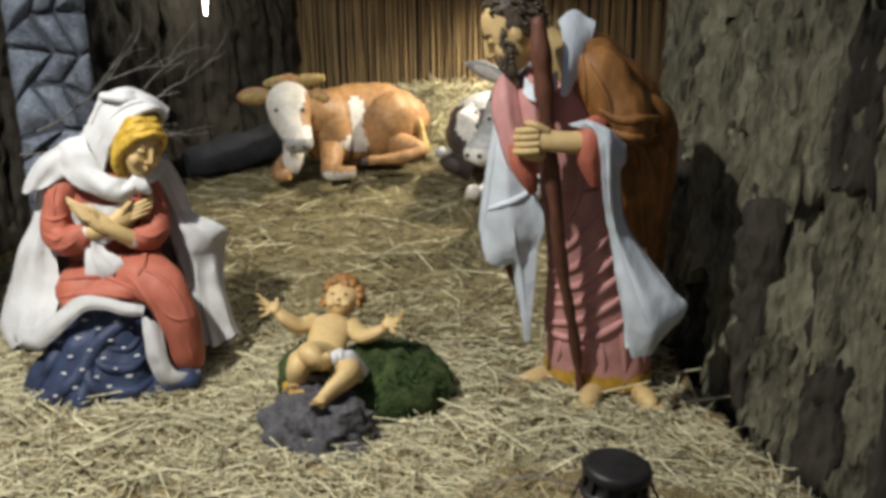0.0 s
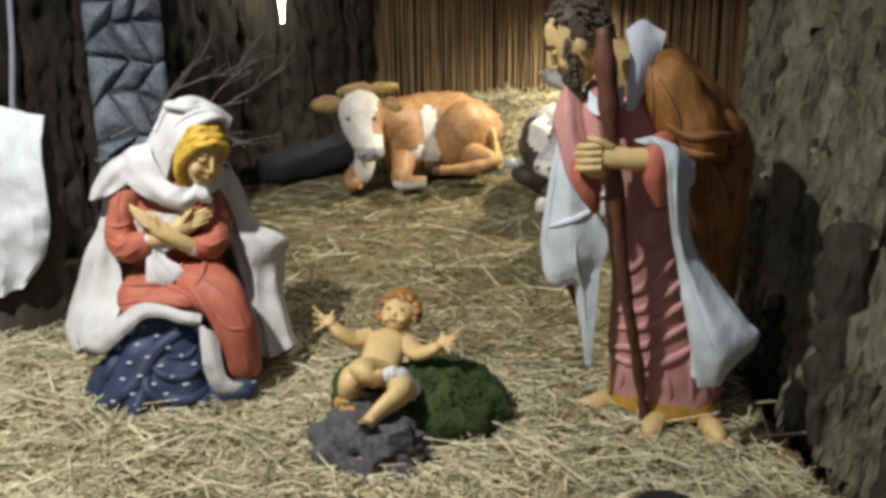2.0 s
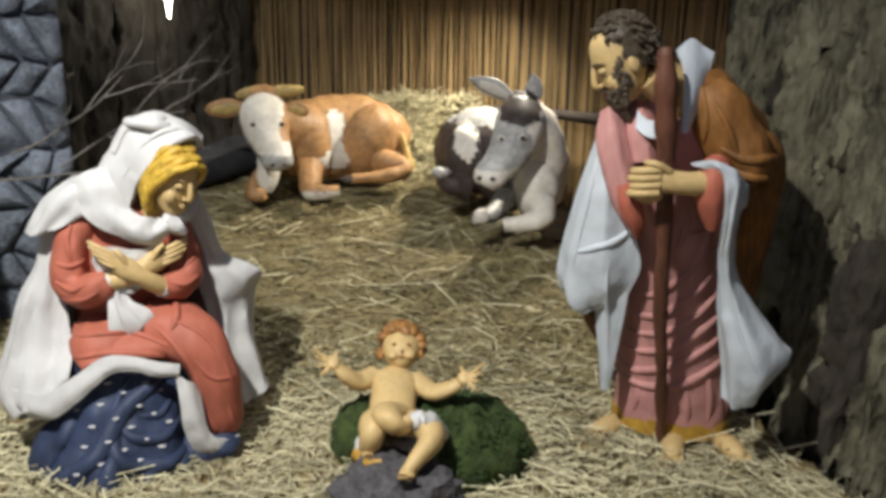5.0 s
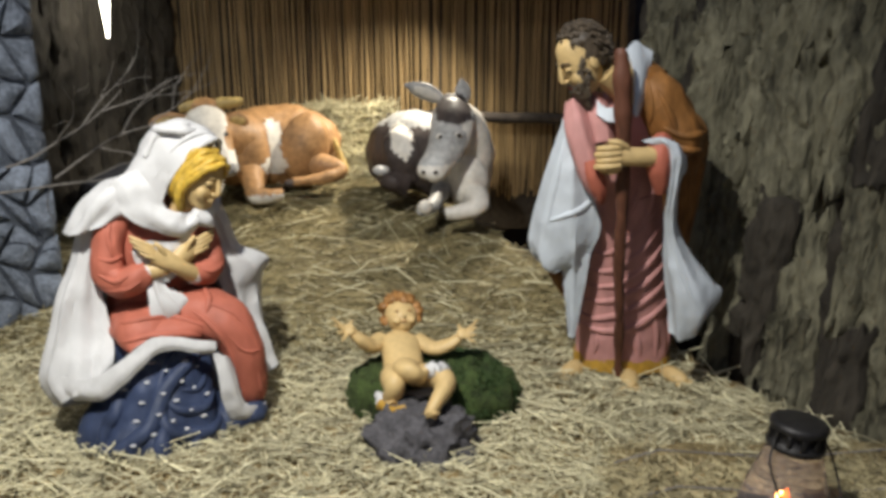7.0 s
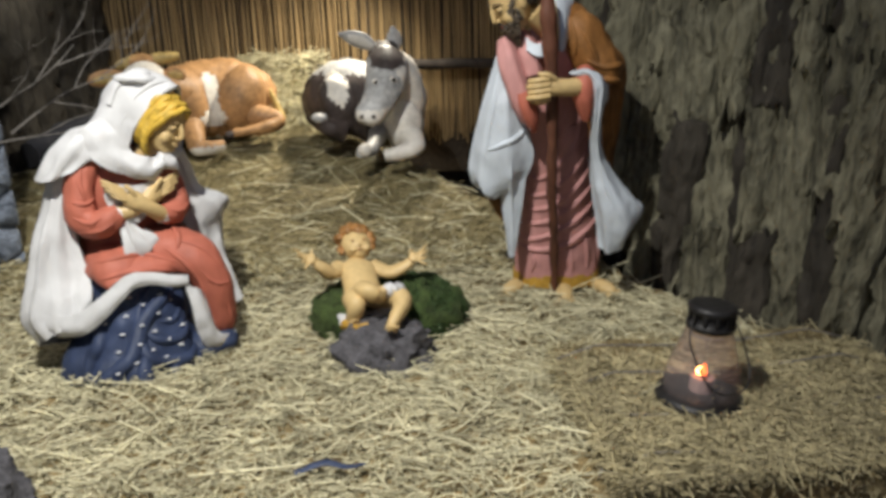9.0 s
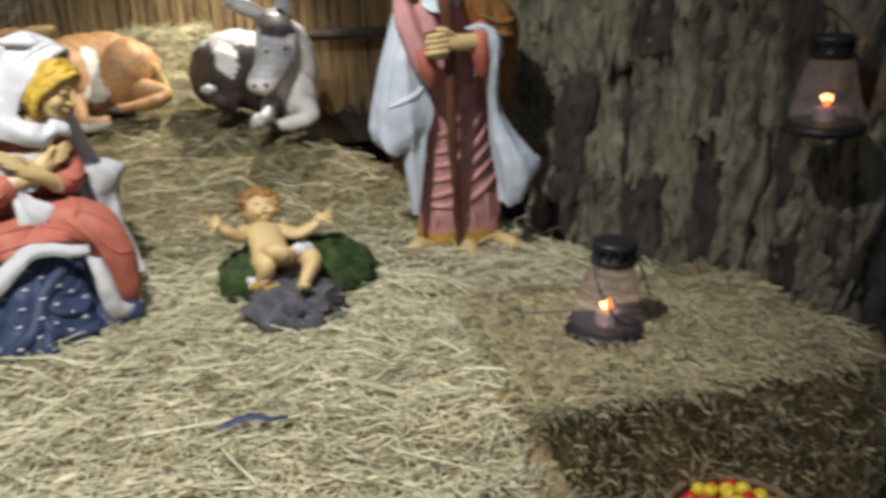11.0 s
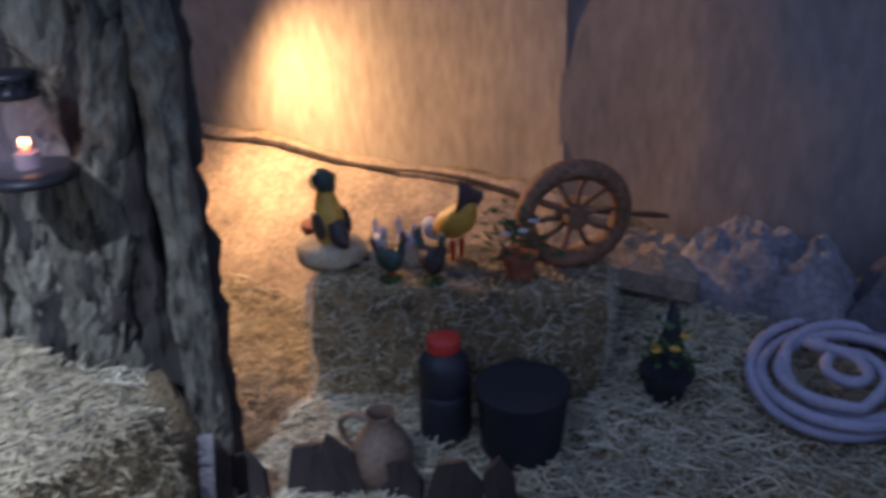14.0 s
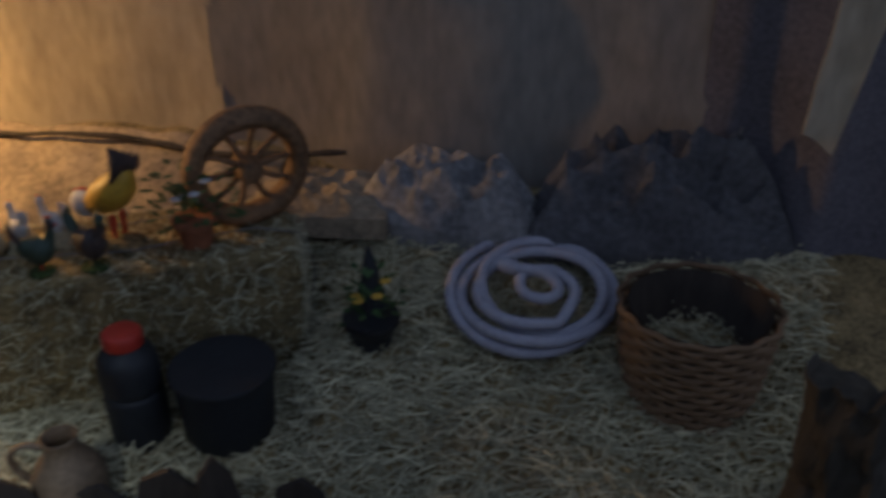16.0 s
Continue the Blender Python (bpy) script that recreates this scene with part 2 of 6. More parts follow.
def unit(seg):
    """Points and faces of a unit sphere."""
    if seg not in UNIT:
        rings = seg * 2 // 3
        pts = [Vector((0, 0, 1))]
        for i in range(1, rings):
            a = math.pi * i / rings
            pts += [Vector((math.sin(a) * math.cos(2 * math.pi * j / seg), math.sin(a) * math.sin(2 * math.pi * j / seg), math.cos(a))) for j in range(seg)]
        pts.append(Vector((0, 0, -1)))
        f = [(0, 1 + j, 1 + (j + 1) % seg) for j in range(seg)]
        for i in range(rings - 2):
            o = 1 + i * seg
            f += [(o + j, o + seg + j, o + seg + (j + 1) % seg, o + (j + 1) % seg) for j in range(seg)]
        o = 1 + (rings - 2) * seg
        f += [(o + j, len(pts) - 1, o + (j + 1) % seg) for j in range(seg)]
        UNIT[seg] = pts, f
    return UNIT[seg]


def ball(bm, c, r, mat=0, rot=(0, 0, 0), rough=0.0, freq=12.0, seg=20):
    r = (r, r, r) if not isinstance(r, (tuple, list)) else r
    m = pose(*c, *rot) @ Matrix.Diagonal((*r, 1))
    pts, faces = unit(seg)
    cc = Vector(c)
    vs = []
    for p in pts:
        q = m @ p
        if rough:
            q += (q - cc).normalized() * rough * noise.fractal(q * freq, 1.0, 2.0, 3)
        vs.append(bm.verts.new(q))
    for f in faces:
        bm.faces.new([vs[k] for k in f]).material_index = mat


def sheet(bm, grid, mat=0, back=None, thick=0.012, steps=7, ripple=0.0, freq=9.0, seed=0.0, pleat=0.0, waves=6.0):
    """A cloth through a small grid of points, with thickness and soft ripples."""
    g = np.array(grid, float)
    rows = np.array([crom(r, steps) for r in g])
    full = np.array([crom(rows[:, j], steps) for j in range(rows.shape[1])]).transpose(1, 0, 2)
    nr, nc = full.shape[:2]
    du, dv = np.gradient(full, axis=0), np.gradient(full, axis=1)
    nn = np.cross(du, dv)
    nn /= np.linalg.norm(nn, axis=2, keepdims=True) + 1e-9
    if pleat:
        for i in range(nr):
            for j in range(nc):
                u, v = j / (nc - 1), i / (nr - 1)
                full[i, j] += nn[i, j] * pleat * (0.25 + v) * (1 - abs(math.sin(waves * math.pi * u + 1.2 * math.sin(3 * v + seed))) * 2)
    if ripple:
        for i in range(nr):
            for j in range(nc):
                p = Vector(full[i, j] * freq) + Vector((seed, seed, 0))
                full[i, j] += nn[i, j] * ripple * (noise.noise(p) + 0.5 * noise.noise(p * 2.3))
    top = [[bm.verts.new(full[i, j] + nn[i, j] * thick / 2) for j in range(nc)] for i in range(nr)]
    low = [[bm.verts.new(full[i, j] - nn[i, j] * thick / 2) for j in range(nc)] for i in range(nr)]
    back = mat if back is None else back

    def quad(a, b, c, d, m):
        f = bm.faces.new((a, b, c, d))
        f.material_index = m
    for i in range(nr - 1):
        for j in range(nc - 1):
            quad(top[i][j], top[i + 1][j], top[i + 1][j + 1], top[i][j + 1], mat)
            quad(low[i][j], low[i][j + 1], low[i + 1][j + 1], low[i + 1][j], back)
    for i in range(nr - 1):
        quad(top[i][0], low[i][0], low[i + 1][0], top[i + 1][0], mat)
        quad(top[i][-1], top[i + 1][-1], low[i + 1][-1], low[i][-1], mat)
    for j in range(nc - 1):
        quad(top[0][j], top[0][j + 1], low[0][j + 1], low[0][j], mat)
        quad(top[-1][j], low[-1][j], low[-1][j + 1], top[-1][j + 1], mat)


def box(bm, lo, hi, bevel=0.0, cuts=0, mat=0):
    c, s = [(a + b) / 2 for a, b in zip(lo, hi)], [b - a for a, b in zip(lo, hi)]
    made = bmesh.ops.create_cube(bm, size=1, matrix=Matrix.Translation(c) @ Matrix.Diagonal((*s, 1)))
    edges = list({e for v in made["verts"] for e in v.link_edges})
    if bevel:
        bmesh.ops.bevel(bm, geom=edges, offset=bevel, segments=2, affect="EDGES", profile=0.6)
    if cuts:
        bmesh.ops.subdivide_edges(bm, edges=bm.edges[:], cuts=cuts, use_grid_fill=True)
    for f in bm.faces:
        f.material_index = mat if f.material_index == 0 else f.material_index


def stems(name, pts, length, radius, mats, flat=0.35, heading=None, spread=math.pi, parent=None, seed=1):
    """Loose stems as three-sided prisms lying about the points, one joined mesh."""
    rng = np.random.default_rng(seed)
    n = len(pts)
    a = rng.uniform(-spread, spread, n) + (0 if heading is None else heading)
    e = rng.normal(0.05, flat, n)
    L = length * rng.uniform(0.35, 1.25, n)
    d = np.stack([np.cos(a) * np.cos(e), np.sin(a) * np.cos(e), np.sin(e)], 1)
    side = np.stack([-np.sin(a), np.cos(a), 0 * a], 1)
    up = np.cross(d, side)
    bend = rng.normal(0, 0.10, (n, 1)) * L[:, None] * side - np.abs(rng.normal(0, 0.06, (n, 1))) * L[:, None] * np.array([0, 0, 1])
    r = radius * rng.uniform(0.6, 1.4, n)[:, None]
    verts = np.zeros((n, 9, 3))
    for s, f in enumerate((-0.5, 0.0, 0.5)):
        c = pts + d * (L * f)[:, None] + (bend if s != 1 else 0)
        for k, (u, w) in enumerate(((1, -0.6), (-1, -0.6), (0, 0.9))):
            verts[:, s * 3 + k] = c + side * r * u + up * r * w
    quads = np.array([[s * 3 + k, s * 3 + (k + 1) % 3, s * 3 + 3 + (k + 1) % 3, s * 3 + 3 + k] for s in range(2) for k in range(3)])
    faces = (quads[None] + (np.arange(n) * 9)[:, None, None]).reshape(-1, 4)
    me = bpy.data.meshes.new(name)
    me.vertices.add(n * 9)
    me.vertices.foreach_set("co", verts.reshape(-1))
    me.loops.add(faces.size)
    me.loops.foreach_set("vertex_index", faces.reshape(-1))
    me.polygons.add(len(faces))
    me.polygons.foreach_set("loop_start", np.arange(len(faces)) * 4)
    me.materials.append(mats)
    me.update(calc_edges=True)
    ob = new(name, me)
    if parent:
        ob.parent = parent
    return ob


def vnoise(x, y, f, seed=0):
    """Smooth value noise on arrays."""
    rng = np.random.default_rng(seed)
    g = rng.uniform(-1, 1, (64, 64))
    u, v = x * f + 1000.3, y * f + 1000.7
    i, j = np.floor(u).astype(int), np.floor(v).astype(int)
    a, b = u - i, v - j
    a, b = a * a * (3 - 2 * a), b * b * (3 - 2 * b)
    G = lambda p, q: g[p % 64, q % 64]
    return (G(i, j) * (1 - a) + G(i + 1, j) * a) * (1 - b) + (G(i, j + 1) * (1 - a) + G(i + 1, j + 1) * a) * b


def smooth(a, b, x):
    t = np.clip((x - a) / (b - a), 0, 1)
    return t * t * (3 - 2 * t)


GROUND = -0.45


def height(x, y):
    """The straw-covered stage, the lower ground to its right and the paper slope at the back of it."""
    x, y = np.asarray(x, float), np.asarray(y, float)
    stage = np.maximum(0, y - 0.4) * 0.13 + 0.36 * smooth(2.62, 3.12, y) * smooth(-1.5, -0.7, x) * (1 - smooth(0.5, 1.0, x))
    stage = stage + 0.018 * vnoise(x, y, 3, 1) + 0.012 * vnoise(x, y, 9, 2)
    edge = np.where(x < 0.58, -1.75, -0.85)
    right = 1.50 - 0.51 * (np.clip(y, -1, 3.5) + 0.2)
    on = smooth(-0.10, 0.0, y - edge) * (1 - smooth(-0.02, 0.10, x - right))
    amp = 0.44 + 0.09 * smooth(-1.9, -1.0, y)
    start = 2.35 + 0.45 * smooth(-1.95, -1.7, y)
    low = GROUND + amp * np.clip((x - start) / (3.5 - start), 0, 1.1)
    low = low + 0.022 * vnoise(x, y, 3.3, 3) + 0.012 * vnoise(x, y, 10, 4)
    return on * stage + (1 - on) * low


# ---------------------------------------------------------------- setting
xs, ys = np.arange(-3.6, 4.6, 0.04), np.arange(-4.6, 4.0, 0.04)
X, Y = np.meshgrid(xs, ys)
Z = height(X, Y)
nv, nc = X.size, len(xs)
idx = np.arange(nv).reshape(X.shape)
faces = np.stack([idx[:-1, :-1], idx[:-1, 1:], idx[1:, 1:], idx[1:, :-1]], -1).reshape(-1, 4)
me = bpy.data.meshes.new("ground")
me.from_pydata(np.stack([X, Y, Z], -1).reshape(-1, 3).tolist(), [], faces.tolist())
me.materials.append(STRAW_BED)
for p in me.polygons:
    p.use_smooth = True
tagged(new("ground", me), "trodden straw bed of the stage and lower floor", "ground", kind="structure")


def bark_slab(name, width, tall, thick, mat, parent, seed, at, turn, lean=0.0, jag=0.1, tilt=0.0):
    """A rough slab of bark with ridges, ragged edges and broken ends."""
    bm = bmesh.new()
    nx, nz = 14, max(8, int(tall / 0.028))
    front = []
    for i in range(nz + 1):
        row = []
        v = i / nz
        left, right = (1 + 0.35 * noise.fractal(Vector((seed + q, v * tall * 4, q)), 1.0, 2.0, 3) for q in (0.0, 9.0))
        for j in range(nx + 1):
            u = j / nx * 2 - 1
            x = u * width / 2 * (right if u > 0 else left)
            end = jag * noise.noise(Vector((u * 2.5, seed, 3.0 + v)))
            z = v * tall + end * (1 if v > 0.9 else -1 if v < 0.1 else 0)
            ridge = 1 - abs(noise.noise(Vector((x * 16 + seed, seed * 3.1, z * 3.5)))) * 2
            crack = max(0, noise.noise(Vector((x * 9, seed * 2, z * 11))) - .25)
            y = -thick * (1 - u ** 4) - 0.030 * ridge - 0.024 * noise.fractal(Vector((x * 30, seed, z * 13)), 0.9, 2.1, 4) + 0.09 * crack
            row.append(bm.verts.new((x, y, z)))
        front.append(row)
    for a, b in zip(front, front[1:]):
        for j in range(nx):
            bm.faces.new((a[j], a[j + 1], b[j + 1], b[j]))
    made = bmesh.ops.extrude_edge_only(bm, edges=[e for e in bm.edges if e.is_boundary])
    for v in made["geom"]:
        if isinstance(v, bmesh.types.BMVert):
            v.co.y = 0.03
    ob = finish(name, bm, mat, parent)
    ob.matrix_local = pose(*at, lean, tilt, turn)
    return ob


# bark wall beside the standing figure, running from the back to the front end
bark_wall = empty("wall_bark", pose(0, 0, 0), "wall of upright grey bark slabs", "wall", kind="structure")
A, B = Vector((0.92, 1.10)), Vector((1.87, -0.80))
rng = random.Random(4)
count = 19
back = Vector((0.891, 0.453)) * 0.055
for i in range(count):
    p = A.lerp(B, (i + 0.5) / count) + back
    bark_slab("bark_slab", 0.125 * rng.uniform(0.9, 1.3), 2.4, 0.03 * rng.uniform(0.6, 1.6), BARK if i % 3 else BROWN_BARK, bark_wall, i * 1.7,
              (p.x, p.y, GROUND - 0.02), -63 + rng.uniform(-14, 14), rng.uniform(-1.0, 1.0), tilt=rng.uniform(-1.5, 1.5))
for i in range(58):
    p = A.lerp(B, rng.uniform(0.02, 0.97)) + back * rng.uniform(.0, .6)
    bark_slab("bark_flake", rng.uniform(0.07, 0.17), rng.uniform(.30, 1.05), rng.uniform(.018, .034), BARK if rng.random() < .93 else BROWN_BARK, bark_wall, 40 + i * 2.3,
              (p.x, p.y, rng.uniform(-.3, 1.25)), -63 + rng.uniform(-18, 18), rng.uniform(-1.5, 2.5), .14, tilt=rng.uniform(1, 12))
# rounded front end
for i, (dx, dy, turn) in enumerate(((0.045, -0.085, -40), (0.115, -0.045, 15), (0.16, 0.05, 75))):
    bark_slab("bark_slab", 0.12, 2.4, 0.03, BROWN_BARK if i else BARK, bark_wall, 31 + i, (B.x + dx, B.y + dy, GROUND - 0.02), turn)
bm = bmesh.new()
sheet(bm, [[(A.x + back.x * 2.2, A.y + back.y * 2.2, z), (B.x + .02 + back.x * 1.5, B.y + back.y * 1.5, z)] for z in (-.5, 2.0)], thick=.03, steps=3)
part("backing", bm, DARKWOOD, bark_wall)

# reed wall
reed_wall = empty("wall_reed", pose(0, 3.15, 0.2), "back wall of upright dry reeds", "wall", kind="structure")
reed_meshes = []
for k in range(6):
    bm = bmesh.new()
    r = random.Random(k)
    tube(bm, [(r.uniform(-.006, .006), r.uniform(-.004, .004), z, .0065, .0065) for z in (0, .45, .9, 1.35, 1.9)], n=6, steps=2)
    me = bpy.data.meshes.new("reed")
    bm.to_mesh(me)
    bm.free()
    me.materials.append(REED)
    reed_meshes.append(me)
r = random.Random(8)
x = -1.75
while x < 1.35:
    ob = new("reed", r.choice(reed_meshes))
    ob.parent = reed_wall
    ob.matrix_local = pose(x, r.uniform(-.012, .012), r.uniform(-.1, .05), r.uniform(-1, 1), r.uniform(-1.2, 1.2), r.uniform(0, 360))
    x += r.uniform(0.009, 0.0135)
bm = bmesh.new()
box(bm, (-1.8, 0.02, -0.3), (1.4, 0.06, 2.0), 0.005)
part("backing", bm, CEIL, reed_wall)

# boarded wall left of the reeds
board_wall = empty("wall_boards", pose(0, 0, 0), "wall of dark upright bark boards", "wall", kind="structure")
r = random.Random(12)
for i in range(9):
    f = i / 8
    bark_slab("bark_board", 0.27 * r.uniform(.9, 1.2), 2.2, 0.04, BROWN_BARK, board_wall, 60 + i * 1.3,
              (-1.62 - 0.75 * f, 3.05 - 2.0 * f, 0.0), 70 + r.uniform(-10, 10), r.uniform(-1, 1))
for i in range(7):
    bark_slab("bark_board", 0.30 * r.uniform(.9, 1.2), 2.2, 0.05, BROWN_BARK, board_wall, 90 + i * 1.3,
              (-2.15 - 0.03 * i, 1.25 - 0.28 * i, -0.1), 78 + r.uniform(-8, 8), r.uniform(-1, 1))

# stone-built pillar
pillar = empty("stone_pillar", pose(-1.70, .98, 0.02, 0, 0, 40), "blue-grey pillar of rough stones with dark joints", "pillar")
bm = bmesh.new()
box(bm, (-0.155, -0.10, 0), (0.155, 0.12, 2.0), 0.02)
part("core", bm, MORTAR, pillar)
r = random.Random(21)
rows, cols = 14, 3
pts = [[(-0.165 + 0.33 * (j + (.35 if i % 2 and 0 < j < cols else 0)) / cols + (r.uniform(-.045, .045) if 0 < j < cols else 0), 0.145 * i + r.uniform(-.065, .065)) for j in range(cols + 1)] for i in range(rows + 1)]
for i in range(rows):
    for j in range(cols):
        quad = [Vector((*p, 0)) for p in (pts[i][j], pts[i][j + 1], pts[i + 1][j + 1], pts[i + 1][j])]
        mid = sum(quad, Vector()) / 4
        # corners, worn edge points between them, and a lumpy face that rises to the middle
        ring0 = []
        for k in range(4):
            p, q = quad[k], quad[(k + 1) % 4]
            for f in (0, .33, .67):
                c = p.lerp(q, f)
                ring0.append(c + (mid - c) * (.10 if f == 0 else r.uniform(.0, .09)))
        proud, tip = r.uniform(.0, .028), Vector((r.uniform(-.02, .02), 0, r.uniform(-.02, .02)))
        bm = bmesh.new()
        rings = []
        for sc, y in ((.985, -.085), (.95, -.106), (.78, -.120), (.50, -.128), (.22, -.132)):
            ring = []
            for c in ring0:
                d = mid + (c - mid) * sc
                lump = .016 * noise.noise(Vector((d.x * 22, d.y * 22, i * 1.7 + j)))
                ring.append(bm.verts.new((d.x, y - proud * (1 - sc) - (lump + tip.x * (d.x - mid.x) * 12 + tip.z * (d.y - mid.y) * 8) * (y < -.09), d.y)))
            rings.append(ring)
        for a, b in zip(rings, rings[1:]):
            for k in range(12):
                bm.faces.new((a[k], a[(k + 1) % 12], b[(k + 1) % 12], b[k]))
        bm.faces.new(rings[-1])
        part("stone", bm, STONE, pillar)

# closing walls, added ceiling
for name, lo, hi in (("wall_left", (-3.6, -4.6, -0.5), (-3.5, 4.0, 2.9)), ("wall_back", (-3.5, 3.9, -0.5), (4.6, 4.0, 2.9)),
                     ):
    bm = bmesh.new()
    box(bm, lo, hi, 0.01)
    tagged(finish(name, bm, NIGHT, smooth=False), "plain dark cloth-hung hall wall", "wall", kind="structure")
# unseen ceiling, added to keep the key light off the upper reeds
bm = bmesh.new()
box(bm, (-3.6, 1.25, 1.98), (1.2, 4.0, 2.06), 0.01)
tagged(finish("ceiling", bm, CEIL, smooth=False), "unseen ceiling added to shade the top of the reed wall", "ceiling", kind="structure")

# burlap sheets on the right
burlap_wall = empty("wall_burlap", pose(0, 0, 0), "hanging burlap sheets with a vertical seam", "wall", kind="structure")
bm = bmesh.new()
sheet(bm, [[(3.56 + 0.015 * math.sin(k * 1.9 + z), y, z + 0.09 + 0.02 * math.sin(k * 2.1)) for k, y in enumerate(np.linspace(2.6, -1.262, 9))] for z in (2.6, 1.7, 0.8, 0.0)], thick=0.008, ripple=0.018, freq=3)
part("burlap_sheet", bm, BURLAP, burlap_wall)
# greyer sheet; the amber light's falloff is put into its darker colour
bm = bmesh.new()
sheet(bm, [[(3.545 + 0.04 * math.sin(k * 1.7 + z), y, z + 0.06 + 0.02 * math.sin(k * 2.3)) for k, y in enumerate(np.linspace(-1.242, -3.12, 7))] for z in (2.6, 1.7, 0.8, -0.05)], thick=0.008, ripple=0.03, freq=2.5, seed=5)
part("burlap_sheet", bm, DIM_BURLAP, burlap_wall, "greyer burlap sheet, darkened for light falloff")
# dark hanging sheet, its colour blackened to stand for the dim light here
bm = bmesh.new()
sheet(bm, [[(3.50 + 0.05 * math.sin(k * 2.1 + 0.6 * z) - 0.05 * k, y, z + 0.02 * math.sin(k * 2.3)) for k, y in enumerate(np.linspace(-2.98, -4.5, 9))] for z in (2.66, 1.7, 0.8, -0.05)], thick=0.008, ripple=0.04, freq=2.5, seed=9, pleat=0.02, waves=5)
part("dark_sheet", bm, DIM_CLOTH, burlap_wall, "dark cloth sheet, its tone deepened for dim light")
# dark batten along the hem
bm = bmesh.new()
tube(bm, [(3.46 + 0.012 * math.sin(i * 2.2), 1.6 - i * 0.28, 0.112 + 0.022 * math.sin(i * 1.7), 0.012, 0.014) for i in range(13)], n=8, steps=4, ref=(0, 0, 1), rough=0.01)
part("hem_pole", bm, DARKWOOD, burlap_wall, "dark rough branch along the hem")
# ---------------------------------------------------------------- bales


def hay_bale(name, m, size, label, seed, mat=BALE, stem=HAY):
    """A pressed bale with soft corners, a lumpy skin, stalk ends and two strings."""
    root = empty(name, m, label, "hay bale", "hay bales")
    lx, ly, lz = size
    bm = bmesh.new()
    box(bm, (0, 0, 0), (lx, ly, lz), 0.03, 9)
    for v in bm.verts:
        p = v.co * 7 + Vector((seed, 0, 0))
        v.co += v.normal * (0.022 * noise.fractal(p, 1.0, 2.0, 4))
    part("body", bm, mat, root)
    rng = np.random.default_rng(seed)
    n = 5200
    face = rng.integers(0, 5, n)
    u, v = rng.uniform(0, 1, n), rng.uniform(0, 1, n)
    pts = np.where((face == 0)[:, None], np.stack([u * lx, 0 * u - 0.004, v * lz], 1),
          np.where((face == 1)[:, None], np.stack([0 * u - 0.004, u * ly, v * lz], 1),
          np.where((face == 2)[:, None], np.stack([u * lx, v * ly, 0 * u + lz + 0.004], 1), np.where((face == 3)[:, None], np.stack([0 * u + lx + 0.004, u * ly, v * lz], 1), np.stack([u * lx, 0 * u + ly + 0.004, v * lz], 1)))))
    ob = stems("stalk", pts, 0.07, 0.0016, stem, flat=0.7, parent=root, seed=seed)
    ob["kind"] = "stuff"
    for y in (0.28, 0.72):
        bm = bmesh.new()
        tube(bm, [(-.012, ly * y, 0, .003, .003), (-.012, ly * y, lz + .008, .003, .003), (lx / 2, ly * y, lz + .016, .003, .003), (lx + .012, ly * y, lz + .008, .003, .003), (lx + .012, ly * y, 0, .003, .003)], n=6, steps=3, ref=(0, 1, 0))
        part("string", bm, TWIG, root)
    return root


hay_bale("hay_bale", pose(0.56, -1.08, GROUND, 0, 0, -1), (1.06, 0.46, 0.475), "pressed straw bale forming the edge of the stage", 3, BALE, DIM_STRAW)
hay_bale("hay_bale", pose(0.60, -0.64, GROUND, 0, 0, 0), (0.98, 0.46, 0.49), "straw bale under the standing lantern", 4, BALE, DIM_STRAW)
hay_bale("hay_bale", pose(3.32, -1.58, GROUND, 0, 0, 116.5), (1.06, 0.44, 0.465), "greenish hay bale carrying the poultry figurines", 5, BALE, STRAW)

# ---------------------------------------------------------------- figures


def stroke(bm, tree, pts, r, mat, sink=.4, n=8):
    """A carved fold: a tapered ridge laid on the surface along (x, z) points seen from the front."""
    line = crom([(x, 0, z) for x, z in pts], 6)
    keys = []
    for i, p in enumerate(line):
        hit = tree.ray_cast(Vector((p[0], -2, p[2])), Vector((0, 1, 0)))[0]
        if hit:
            k = r * (.25 + .75 * math.sin(math.pi * i / (len(line) - 1)) ** .7)
            keys.append((p[0], hit.y + sink * k, p[2], k, k))
    if len(keys) > 3:
        tube(bm, keys, mat, n, 1, ref=(.31, -.9, .3))


